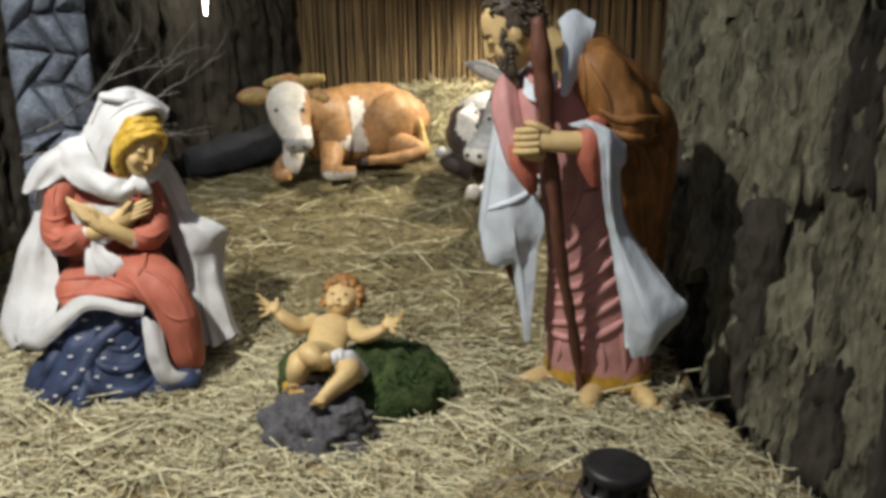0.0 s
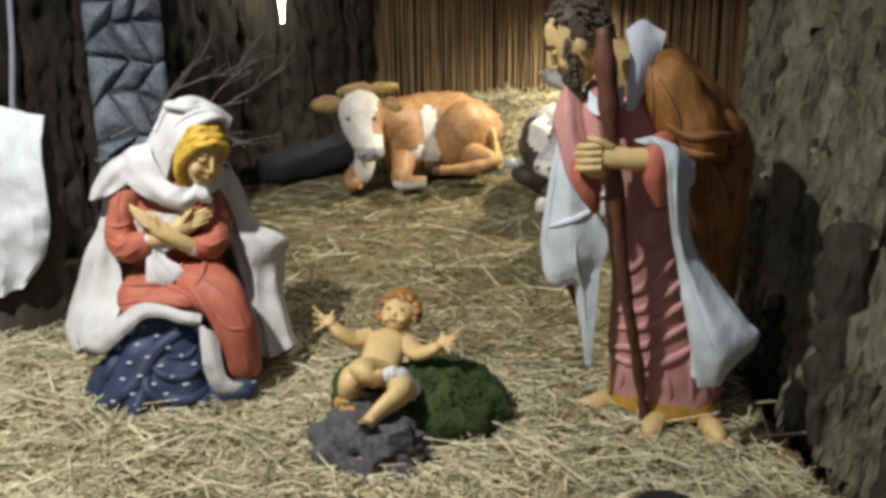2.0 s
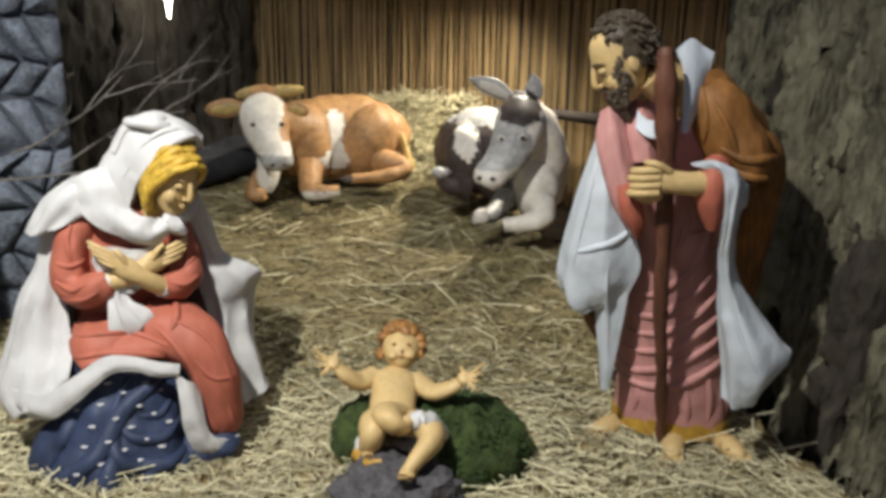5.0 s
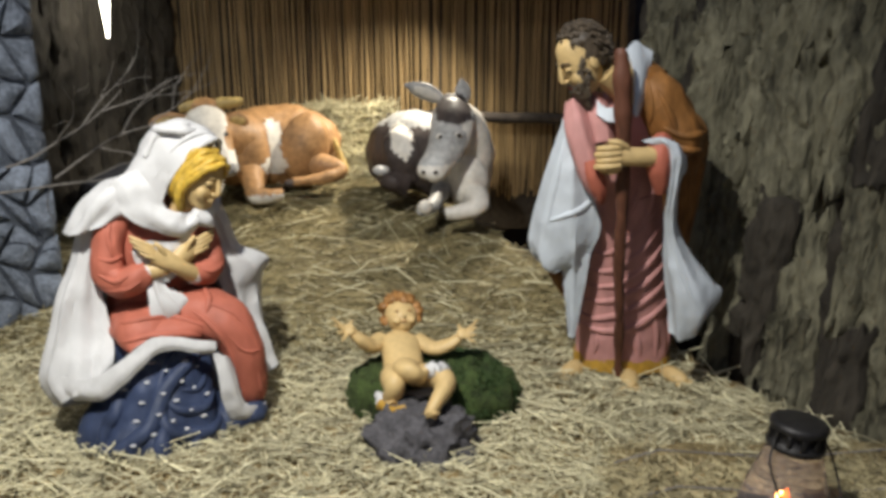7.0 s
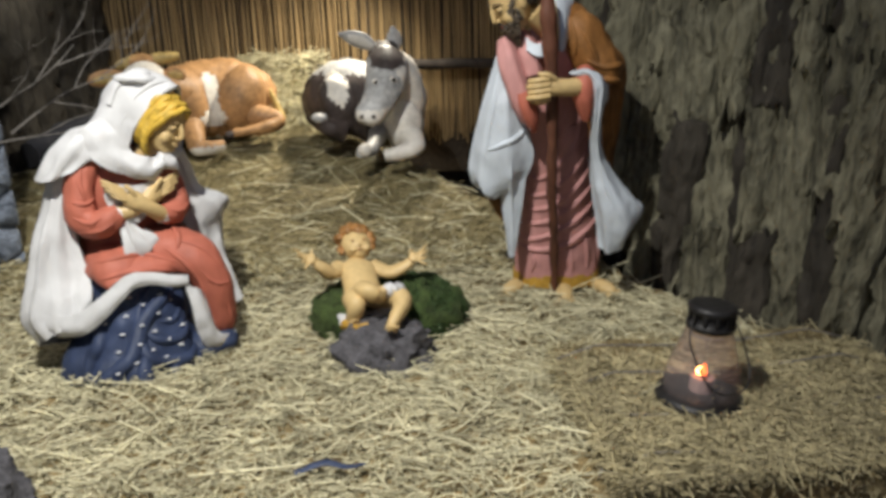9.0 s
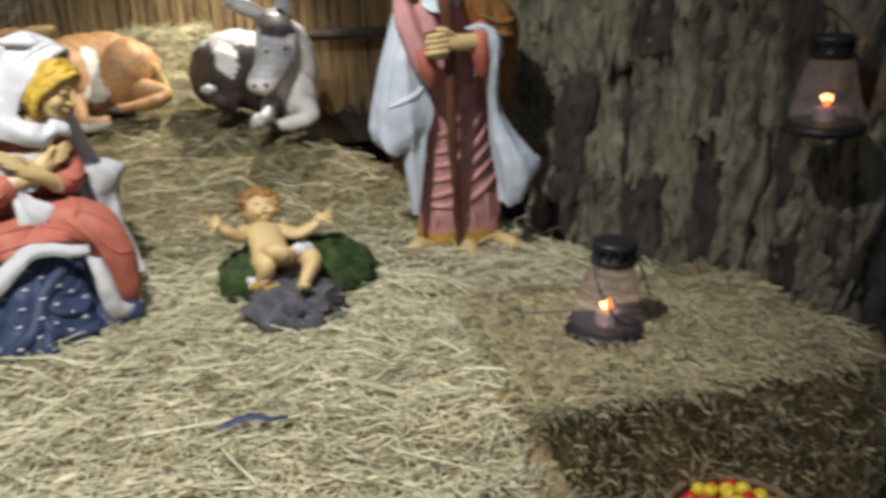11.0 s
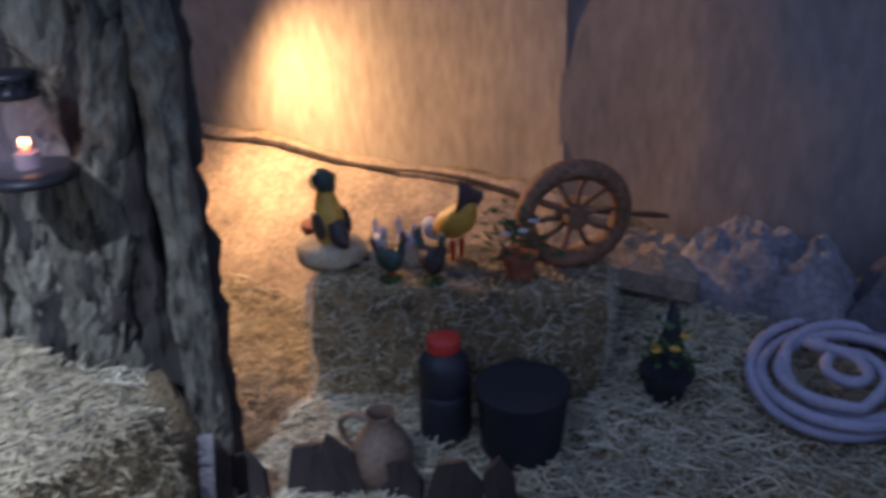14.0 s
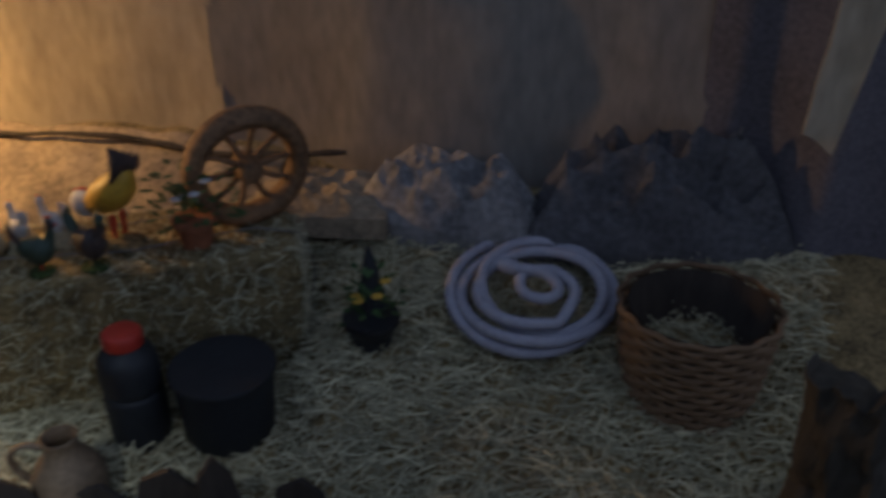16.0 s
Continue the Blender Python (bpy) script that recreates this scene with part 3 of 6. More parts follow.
def face(bm, skin, dark, lips):
    """A plain carved face and skull about the origin, looking along -y."""
    tube(bm, [(0, -.046, -.092, .012, .010), (0, -.040, -.084, .028, .024), (0, -.022, -.058, .045, .046), (0, -.008, -.020, .055, .060), (0, .002, .022, .058, .068),
              (0, .010, .060, .052, .062), (0, .014, .085, .030, .038), (0, .014, .094, .008, .010)], skin, 30, 6)
    tube(bm, [(0, -.062, .024, .007, .006), (0, -.072, .004, .0075, .008), (0, -.080, -.020, .0085, .008), (0, -.077, -.027, .008, .006), (0, -.066, -.032, .006, .004)], skin, 12, 5)
    for s in (-1, 1):
        ball(bm, (s * .010, -.071, -.027), (.007, .008, .006), skin, seg=10)
        ball(bm, (s * .030, -.040, -.032), (.022, .020, .026), skin, seg=16)
        ball(bm, (s * .024, -.053, .006), (.015, .012, .010), skin, (0, 0, s * 14), seg=14)
        tube(bm, [(s * .010, -.0625, .002, .0012, .001), (s * .024, -.0648, -.002, .0016, .0012), (s * .039, -.054, .001, .0012, .001)], dark, 6, 4)
        tube(bm, [(s * .008, -.066, .020, .002, .002), (s * .025, -.0625, .027, .0035, .003), (s * .043, -.046, .021, .002, .002)], skin, 8, 4)
        ball(bm, (s * .058, .012, -.008), (.007, .015, .022), skin, (0, 0, s * 15), seg=12)
    tube(bm, [(-.016, -.060, -.0490, .0015, .0015), (0, -.0685, -.0475, .0042, .0035), (.016, -.060, -.0490, .0015, .0015)], lips, 8, 5, ref=(0, 0, 1))
    tube(bm, [(-.013, -.060, -.0535, .0015, .0015), (0, -.0670, -.0550, .0050, .0040), (.013, -.060, -.0535, .0015, .0015)], lips, 8, 5, ref=(0, 0, 1))


def place_from(bm, start, m):
    bm.verts.ensure_lookup_table()
    for v in bm.verts[start:]:
        v.co = m @ v.co


def hand_fingers(bm, palm, tip, spread, mat, r=.0085):
    """Four fingers fanning from the palm towards the tip."""
    palm, tip, spread = Vector(palm), Vector(tip), Vector(spread)
    for k in range(4):
        o = spread * (k - 1.5)
        far = (1, 1.06, 1.0, .86)[k]
        p, q = palm + o, palm + (tip - palm) * far + o * 1.25
        mid = p.lerp(q, .5) + Vector((0, -.006, 0))
        tube(bm, [(*p, r, r), (*mid, r * .95, r * .95), (*q, r * .6, r * .6)], mat, 8, 4, ref=(0, 1, .2))


def mary():
    bm = bmesh.new()
    # 0 white 1 red 2 navy 3 skin 4 blond 5 dark
    # blue skirt spreading over the straw
    tube(bm, [(-.09, -.05, -.04, .250, .240), (-.085, -.05, .02, .238, .228), (-.07, -.04, .09, .205, .195), (-.05, -.02, .19, .178, .165), (-.035, -.01, .27, .160, .145), (-.02, .0, .335, .12, .11)],
         2, 80, 8, fold=6, amp=.035, twist=3.5, rough=.018)
    tree = BVHTree.FromBMesh(bm)
    for pts, r in (([(.05, .27), (-.02, .235), (-.085, .18), (-.14, .10), (-.22, .05), (-.28, .03)], .030), ([(.09, .06), (.03, .045), (-.05, .055), (-.10, .10), (-.085, .17)], .026),
                   ([(-.17, .24), (-.20, .17), (-.25, .09), (-.29, .02)], .026), ([(.08, .14), (.02, .115), (-.05, .13), (-.08, .16)], .018), ([(.06, .20), (.02, .17), (-.03, .18)], .012),
                   ([(-.10, .10), (-.12, .05), (-.13, .0), (-.16, -.04)], .032), ([(-.15, .11), (-.19, .06), (-.21, .0)], .026), ([(.02, .06), (-.02, .02), (-.04, -.03)], .024), ([(.10, .05), (.07, .02), (.05, -.03)], .022),
                   ([(-.02, .30), (-.06, .26), (-.10, .19), (-.12, .12)], .012)):
        stroke(bm, tree, pts, r, 2, .25, 12)
    # red dress: body, lap, thigh and shin
    tube(bm, [(-.02, .07, .30, .185, .13), (-.03, .07, .40, .158, .12), (-.03, .06, .50, .138, .112), (-.02, .05, .60, .142, .108), (-.01, .045, .68, .13, .09), (.02, .03, .735, .07, .06)],
         1, 48, 6, fold=7, amp=.012, twist=1.5)
    ball(bm, (-.02, -.03, .355), (.185, .15, .065), 1, rough=.012, freq=8, seg=28)
    tube(bm, [(-.10, .0, .375, .09, .07), (-.10, -.09, .36, .095, .065), (-.09, -.15, .325, .08, .04)], 1, 24, 5, rough=.012)
    tube(bm, [(.02, .0, .385, .10, .08), (.08, -.08, .385, .095, .08), (.145, -.135, .345, .078, .078), (.182, -.155, .265, .064, .070), (.196, -.150, .175, .060, .066), (.203, -.135, .095, .052, .056), (.203, -.125, .07, .030, .034)],
         1, 30, 7, rough=.008)
    tree = BVHTree.FromBMesh(bm)
    for pts, r in (([(.03, .42), (.08, .37), (.12, .30), (.15, .20)], .011), ([(-.18, .40), (-.11, .41), (-.02, .40), (.06, .37)], .012), ([(-.19, .35), (-.10, .365), (.0, .355), (.05, .335)], .012),
                   ([(.07, .44), (.15, .40), (.20, .33), (.225, .25)], .010), ([(.13, .33), (.17, .28), (.235, .27)], .008), ([(.02, .47), (.0, .43), (-.04, .40)], .014), ([(.08, .50), (.09, .45), (.07, .41)], .012),
                   ([(.155, .17), (.165, .12), (.18, .08)], .009), ([(.21, .20), (.22, .14), (.225, .09)], .008)):
        stroke(bm, tree, pts, r, 1, .35)
    # sleeves
    tube(bm, [(-.12, .035, .715, .05, .06), (-.160, .01, .66, .052, .06), (-.178, -.01, .60, .050, .058), (-.182, -.03, .535, .050, .056), (-.150, -.065, .515, .046, .050), (-.105, -.085, .535, .043, .044), (-.078, -.09, .548, .036, .036)], 1, 26, 6, fold=5, amp=.03, twist=9, rough=.010)
    tube(bm, [(.09, .035, .69, .045, .055), (.118, .01, .63, .045, .055), (.128, -.015, .57, .044, .052), (.122, -.045, .525, .045, .050), (.085, -.075, .515, .042, .044), (.055, -.09, .520, .034, .034)], 1, 26, 6, fold=5, amp=.03, twist=-9, rough=.010)
    tree = BVHTree.FromBMesh(bm)
    for pts, r in (([(-.215, .60), (-.18, .59), (-.14, .60)], .009), ([(-.22, .55), (-.18, .53), (-.14, .55)], .010), ([(-.21, .50), (-.16, .505), (-.11, .53)], .009), ([(-.16, .72), (-.18, .66), (-.175, .60)], .009),
                   ([(.155, .59), (.12, .57), (.09, .585)], .008), ([(.16, .54), (.12, .525), (.08, .535)], .009), ([(.13, .66), (.135, .61), (.12, .56)], .008)):
        stroke(bm, tree, pts, r, 1, .35)
    # white kerchief under the crossed hands
    sheet(bm, [[(-.115, -.075, .645), (-.06, -.085, .64), (.0, -.085, .63), (.06, -.075, .645)], [(-.115, -.080, .59), (-.07, -.092, .58), (-.01, -.092, .57), (.03, -.085, .58)], [(-.085, -.095, .53), (-.06, -.098, .52), (-.03, -.098, .51), (.0, -.09, .52)]], 0, thick=.012, ripple=.012, freq=22)
    tube(bm, [(-.065, -.085, .51, .022, .020), (-.060, -.106, .475, .030, .020), (-.042, -.118, .435, .050, .020), (-.024, -.120, .405, .050, .016), (-.016, -.120, .396, .026, .008)], 0, 30, 6, fold=5, amp=.22, twist=1.5)
    # crossed forearms and hands
    tube(bm, [(.062, -.09, .515, .028, .028), (.03, -.110, .540, .026, .025), (-.005, -.122, .568, .025, .022), (-.035, -.122, .590, .032, .016), (-.058, -.116, .606, .030, .013)], 3, 16, 5, ref=(0, 0, 1))
    hand_fingers(bm, (-.055, -.118, .607), (-.120, -.104, .644), (.004, -.002, -.0125), 3)
    tube(bm, [(-.03, -.128, .60, .010, .010), (-.045, -.132, .628, .009, .009), (-.060, -.126, .645, .006, .006)], 3, 8, 4)
    tube(bm, [(-.085, -.088, .545, .028, .028), (-.04, -.100, .555, .026, .024), (.010, -.104, .580, .026, .020), (.040, -.100, .595, .032, .015), (.062, -.094, .605, .028, .012)], 3, 16, 5, ref=(0, 0, 1))
    hand_fingers(bm, (.060, -.096, .605), (.128, -.080, .630), (-.003, -.002, -.0125), 3)
    tube(bm, [(.035, -.108, .606, .010, .010), (.050, -.110, .630, .009, .009), (.068, -.104, .645, .006, .006)], 3, 8, 4)
    for c in ((-.088, -.088, .545), (.062, -.09, .515)):
        ball(bm, c, (.030, .031, .030), 0, seg=14, rough=.004, freq=40)
    # white hem over the lap, running on from the cloak
    sheet(bm, [[(-.36, -.05, .24), (-.27, -.12, .245), (-.19, -.165, .305), (-.11, -.185, .362), (-.04, -.19, .358), (.03, -.195, .335), (.085, -.19, .318)],
               [(-.355, -.07, .20), (-.265, -.14, .21), (-.18, -.182, .275), (-.10, -.198, .335), (-.04, -.20, .335), (.03, -.205, .312), (.082, -.20, .298)],
               [(-.33, -.07, .165), (-.25, -.14, .185), (-.17, -.178, .255), (-.10, -.192, .315), (-.04, -.195, .318), (.03, -.198, .298), (.078, -.19, .288)]], 0, thick=.012, steps=8, ripple=.008, freq=10)
    sheet(bm, [[(.078, -.185, .285), (.082, -.215, .215), (.088, -.220, .13), (.110, -.215, .065), (.150, -.20, .025)], [(.100, -.21, .275), (.112, -.23, .20), (.124, -.235, .13), (.145, -.23, .075), (.180, -.215, .05)],
               [(.125, -.19, .25), (.136, -.215, .18), (.148, -.22, .12), (.182, -.215, .085), (.240, -.18, .072)]], 0, thick=.012, ripple=.006, freq=12)
    # hem and shoe under the shin
    tube(bm, [(.08, -.12, .035, .06, .045), (.15, -.16, .035, .06, .045), (.205, -.17, .05, .055, .042), (.240, -.165, .05, .030, .030)], 2, 20, 5, ref=(0, 1, 0), rough=.014)
    # cloak: hanging side, spread side, back
    sheet(bm, [[(-.11, .0, .75), (-.21, .03, .72), (-.18, .13, .74), (.0, .16, .78)], [(-.175, .03, .66), (-.240, .04, .64), (-.22, .15, .64), (0, .20, .66)], [(-.200, .03, .56), (-.272, .04, .545), (-.25, .16, .53), (0, .23, .54)],
               [(-.205, .02, .46), (-.318, .02, .44), (-.29, .16, .41), (0, .25, .40)], [(-.195, -.03, .35), (-.360, -.01, .32), (-.33, .15, .28), (0, .26, .25)],
               [(-.205, -.09, .275), (-.378, -.03, .225), (-.35, .14, .16), (0, .26, .10)], [(-.26, -.11, .20), (-.345, -.06, .168), (-.34, .10, .08), (0, .25, .0)]],
          0, thick=.010, steps=9, ripple=.010, freq=7, pleat=.011, waves=7)
    sheet(bm, [[(.115, .0, .715), (.150, .01, .735), (.182, .02, .748), (.14, .12, .77), (.0, .16, .78)], [(.150, .03, .64), (.18, .02, .65), (.212, .03, .655), (.18, .15, .65), (0, .20, .66)],
               [(.165, .05, .55), (.205, .03, .555), (.252, .05, .555), (.21, .18, .53), (0, .23, .54)], [(.170, .06, .47), (.25, .02, .475), (.348, .05, .500), (.25, .19, .45), (0, .25, .40)],
               [(.180, .06, .40), (.25, .04, .39), (.335, .09, .425), (.25, .19, .35), (0, .26, .3)], [(.20, .05, .28), (.25, .03, .28), (.322, .07, .29), (.25, .19, .2), (0, .26, .18)],
               [(.215, .03, .17), (.27, .01, .18), (.345, .05, .20), (.26, .18, .10), (0, .25, .08)], [(.225, .02, .09), (.285, .0, .085), (.365, .04, .115), (.27, .17, .0), (0, .24, .0)]],
          0, thick=.010, steps=8, ripple=.010, freq=8, pleat=.008, waves=6, seed=2)
    # short cape over the shoulder
    sheet(bm, [[(-.05, -.045, .79), (-.13, -.02, .815), (-.15, .08, .81), (-.05, .14, .81)], [(-.11, -.045, .745), (-.205, -.02, .762), (-.23, .08, .745), (-.10, .18, .74)], [(-.150, -.035, .715), (-.258, -.01, .668), (-.272, .08, .66), (-.12, .21, .66)]],
          0, thick=.010, steps=8, ripple=.008, freq=10, pleat=.006, waves=4)
    # neck and cowl
    tube(bm, [(.03, .03, .66, .05, .05), (.055, .0, .72, .042, .042), (.09, -.035, .775, .044, .046)], 3, 20, 4)
    sheet(bm, [[(-.17, -.005, .80), (-.125, -.055, .725), (-.045, -.084, .672), (.035, -.090, .652), (.09, -.084, .674), (.150, -.06, .712), (.182, -.01, .752)],
               [(-.13, -.02, .832), (-.085, -.07, .765), (-.022, -.105, .702), (.032, -.112, .680), (.08, -.102, .695), (.126, -.072, .734), (.155, -.02, .766)],
               [(-.07, .0, .850), (-.045, -.05, .795), (-.002, -.080, .735), (.035, -.085, .712), (.07, -.075, .718), (.10, -.05, .742), (.125, -.01, .772)]], 0, thick=.012, steps=8, ripple=.008, freq=14, pleat=.008, waves=3)
    tube(bm, [(.085, -.095, .715, .014, .014), (.105, -.100, .690, .022, .015), (.128, -.090, .670, .010, .010)], 0, 16, 5, fold=4, amp=.12, twist=2)
    # head bowed and turned to the child
    n0 = len(bm.verts)
    face(bm, 3, 5, 3)
    for s in (-1, 1):
        for k in range(5):
            w = .004 * (-1) ** k
            tube(bm, [(0, -.060 + .016 * k, .072 + .007 * k - .0008 * k * k, .010, .010), (s * .026, -.058 + .017 * k, .064 + .007 * k - w, .013, .012), (s * .046, -.048 + .017 * k, .046 + .006 * k + w, .013, .012),
                      (s * .060, -.030 + .015 * k, .020 - w, .013, .012), (s * .065, -.010 + .012 * k, -.018 + w, .013, .012), (s * .060, .010 + .010 * k, -.058, .010, .010), (s * .052, .022 + .008 * k, -.085, .004, .004)], 4, 10, 6, rough=.0015)
    ball(bm, (0, .022, .014), (.056, .058, .074), 4, seg=24)
    place_from(bm, n0, pose(.110, -.070, .822, 20, 6, 34))
    # veil folded over the crown, falling behind the cheek
    edge = [(.190, -.020, .895), (.168, -.075, .932), (.115, -.098, .922), (.055, -.090, .872), (.012, -.062, .805), (-.012, -.040, .740)]
    crown = [(.190, .03, .915), (.140, .0, .962), (.070, .0, .982), (-.002, .0, .955), (-.042, .0, .888), (-.090, .0, .825)]
    rear = [(.17, .08, .87), (.13, .09, .94), (.06, .10, .965), (-.015, .09, .925), (-.055, .09, .86), (-.10, .09, .80)]
    nape = [(.12, .10, .78), (.09, .13, .82), (.05, .15, .84), (0, .15, .82), (-.05, .15, .79), (-.09, .15, .76)]
    sheet(bm, [edge, crown, rear, nape], 0, thick=.014, steps=8, ripple=.006, freq=16)
    for f, lift, r in ((.06, .0, .010), (.42, .010, .009), (.98, .006, .017)):
        keys = []
        for i, (a, b) in enumerate(zip(edge, crown)):
            p = Vector(a).lerp(Vector(b), f) + Vector((-.006, -.5, .6)) * lift
            k = r * (1.15 if i in (2, 3) else .75)
            keys.append((*p, k, k * .8))
        tube(bm, keys[:6 if f < .9 else 5], 0, 12, 6, ref=(0, 1, 0), rough=.006)
    # rolled cloth wound on the crown
    ring = [(.060 + .054 * math.cos(a), .0 + .050 * math.sin(a), .962 + .010 * math.cos(a + 2.4), .016, .020) for a in np.linspace(0, 6.3, 13)]
    tube(bm, ring, 0, 14, 5, ref=(0, 0, 1), rough=.010)
    ball(bm, (.060, .0, .978), (.050, .046, .022), 0, (0, -6, 0), .008, 22, 20)
    # locks falling beside the neck
    for k in range(4):
        tube(bm, [(.052 + .006 * k, -.100 + .012 * k, .835, .012, .012), (.034 + .006 * k, -.098 + .014 * k, .795, .014, .013), (.030 + .007 * k, -.088 + .014 * k, .757, .013, .012), (.036 + .008 * k, -.075 + .012 * k, .722, .006, .006)], 4, 10, 5, rough=.003)
    # white stars on the blue skirt
    tree = BVHTree.FromBMesh(bm)
    r = random.Random(5)
    for k in range(22):
        x, z = -.20 + .26 * ((k * .618) % 1), .06 + .23 * ((k + .5) / 22)
        hit, nor, index, far = tree.ray_cast(Vector((x, -2, z)), Vector((0, 1, 0)))
        bm.faces.ensure_lookup_table()
        if hit and bm.faces[index].material_index == 2:
            q = nor.to_track_quat("Z", "Y").to_euler()
            s = r.uniform(.6, 1.1)
            for t in (0, 60, 120):
                ball(bm, hit, (.0125 * s, .0042, .0024), 0, (math.degrees(q.x), math.degrees(q.y), math.degrees(q.z) + t), seg=6)
    ob = finish("seated_statue", bm, [WHITE, RED, NAVY, SKIN, BLOND, BEARD])
    ob.matrix_world = pose(-.788, .125, 0, 0, 0, 28.5)
    tagged(ob, "seated robed statue in white veil, red dress and blue skirt", "statue")


def joseph():
    bm = bmesh.new()
    # 0 pale blue 1 pink 2 ochre 3 skin 4 beard 5 gold 6 red 7 staff
    tube(bm, [(-.05, -.01, .085, .178, .118), (-.05, -.02, .16, .175, .116), (-.055, -.05, .35, .152, .112), (-.07, -.11, .58, .128, .115), (-.09, -.17, .78, .122, .125), (-.12, -.23, .95, .12, .11), (-.16, -.28, 1.04, .08, .08)],
         1, 64, 7, fold=8, amp=.014, twist=-1.0, rough=.008)
    # over-skirt hanging in swags
    tube(bm, [(-.055, -.02, .225, .178, .128), (-.057, -.035, .30, .172, .126), (-.062, -.07, .45, .150, .126), (-.072, -.115, .60, .136, .125), (-.085, -.16, .76, .13, .13)], 1, 56, 6, fold=5, amp=.012, twist=2.2)
    tree = BVHTree.FromBMesh(bm)
    for pts, r in (([(.115, .345), (.05, .29), (-.03, .235), (-.13, .212), (-.23, .225)], .017), ([(.105, .43), (.03, .36), (-.07, .29), (-.17, .255), (-.225, .27)], .015), ([(.09, .50), (.01, .42), (-.09, .345), (-.215, .315)], .016),
                   ([(.07, .57), (.0, .48), (-.09, .405), (-.215, .375)], .014), ([(.05, .63), (-.03, .53), (-.11, .46), (-.205, .44)], .014), ([(.03, .69), (-.05, .60), (-.12, .53), (-.19, .51)], .012),
                   ([(.10, .34), (.105, .24), (.115, .12)], .015), ([(.05, .27), (.06, .20), (.065, .11)], .013), ([(-.01, .22), (.0, .16), (.005, .11)], .012), ([(-.08, .20), (-.07, .15), (-.07, .11)], .012), ([(-.15, .20), (-.15, .15), (-.16, .11)], .011),
                   ([(-.05, .80), (-.06, .72), (-.10, .62)], .012), ([(.0, .80), (.0, .70), (-.04, .62)], .011)):
        stroke(bm, tree, pts, r, 1, .3, 10)
    tube(bm, [(-.05, -.01, .042, .181, .121), (-.05, -.01, .095, .181, .120)], 5, 56, 4, fold=8, amp=.014, twist=-.2)
    # feet
    for x, y, t in ((-.23, -.09, -32), (-.03, -.155, 0), (.13, -.10, 35)):
        m = pose(x, y, .03, 0, 0, t)
        ball(bm, m @ Vector((0, 0, .008)), (.036, .080, .030), 3, (0, 0, t), seg=14)
        for k in range(5):
            ball(bm, m @ Vector((-.028 + .014 * k, -.078 + .006 * abs(k - 1.5), -.002)), (.009, .018, .010), 3, (0, 0, t), seg=8)
    # ochre mantle over back, shoulder and arm
    tube(bm, [(.10, -.04, .38, .045, .07), (.10, -.05, .52, .056, .09), (.088, -.08, .70, .078, .115), (.060, -.12, .87, .108, .13), (.005, -.18, .99, .118, .13), (-.05, -.24, 1.09, .092, .10), (-.095, -.28, 1.15, .05, .06)],
         2, 56, 7, fold=6, amp=.025, twist=1.8, rough=.012)
    tube(bm, [(-.045, -.29, 1.12, .05, .05), (-.01, -.29, 1.07, .075, .075), (.035, -.28, 1.00, .080, .085), (.075, -.28, .93, .072, .082), (.085, -.29, .88, .052, .060)], 2, 36, 7, fold=4, amp=.03, twist=2.5, rough=.010)
    tube(bm, [(.05, -.25, .99, .05, .05), (.115, -.20, .955, .055, .05), (.150, -.15, .915, .040, .045), (.155, -.13, .83, .034, .045), (.150, -.11, .70, .028, .040), (.140, -.10, .55, .012, .025)], 2, 24, 7, fold=4, amp=.06, twist=3, rough=.010)
    tree = BVHTree.FromBMesh(bm)
    for pts, r in (([(.01, .98), (.07, .955), (.13, .955), (.165, .94)], .014), ([(.03, .93), (.09, .91), (.15, .90)], .014), ([(-.02, 1.10), (.03, 1.02), (.06, .94)], .010), ([(.10, .89), (.13, .80), (.14, .68)], .013), ([(.09, .86), (.10, .75), (.11, .60), (.12, .50)], .013),
                   ([(.14, .89), (.165, .82), (.16, .74)], .012), ([(-.05, 1.13), (-.03, 1.05), (-.03, .98)], .010)):
        stroke(bm, tree, pts, r, 2, .3)
    # dark under-fold of the mantle below the pale drape
    tube(bm, [(-.31, -.15, .55, .055, .045), (-.29, -.15, .46, .050, .045), (-.27, -.15, .38, .030, .030), (-.255, -.15, .33, .012, .014)], 2, 18, 5, rough=.012)
    # pink upper arm and chest folds
    tube(bm, [(-.272, -.31, 1.045, .028, .038), (-.262, -.345, .985, .040, .046), (-.238, -.365, .91, .042, .044), (-.212, -.365, .84, .042, .044), (-.19, -.35, .775, .030, .034)], 1, 26, 6, fold=5, amp=.07, twist=4)
    tube(bm, [(-.21, -.29, 1.06, .03, .04), (-.185, -.335, 1.00, .04, .04), (-.17, -.35, .93, .035, .035)], 1, 20, 5, fold=5, amp=.08, twist=2)
    tube(bm, [(-.215, -.385, .875, .030, .028), (-.20, -.39, .83, .032, .030), (-.182, -.375, .775, .026, .028), (-.172, -.36, .735, .012, .016)], 6, 18, 5, fold=4, amp=.06, twist=2)
    # red cuff and forearm
    tube(bm, [(.012, -.35, .948, .026, .026), (.002, -.375, .915, .042, .046), (.0, -.38, .87, .042, .050), (.008, -.37, .82, .034, .042), (.012, -.36, .775, .018, .026)], 6, 24, 6, fold=5, amp=.05, twist=2)
    tube(bm, [(.01, -.375, .893, .036, .036), (-.045, -.41, .893, .031, .030), (-.095, -.43, .897, .030, .027), (-.125, -.435, .902, .034, .026)], 3, 18, 5, ref=(0, 0, 1))
    # fist round the staff
    ball(bm, (-.142, -.432, .902), (.038, .028, .036), 3, seg=16)
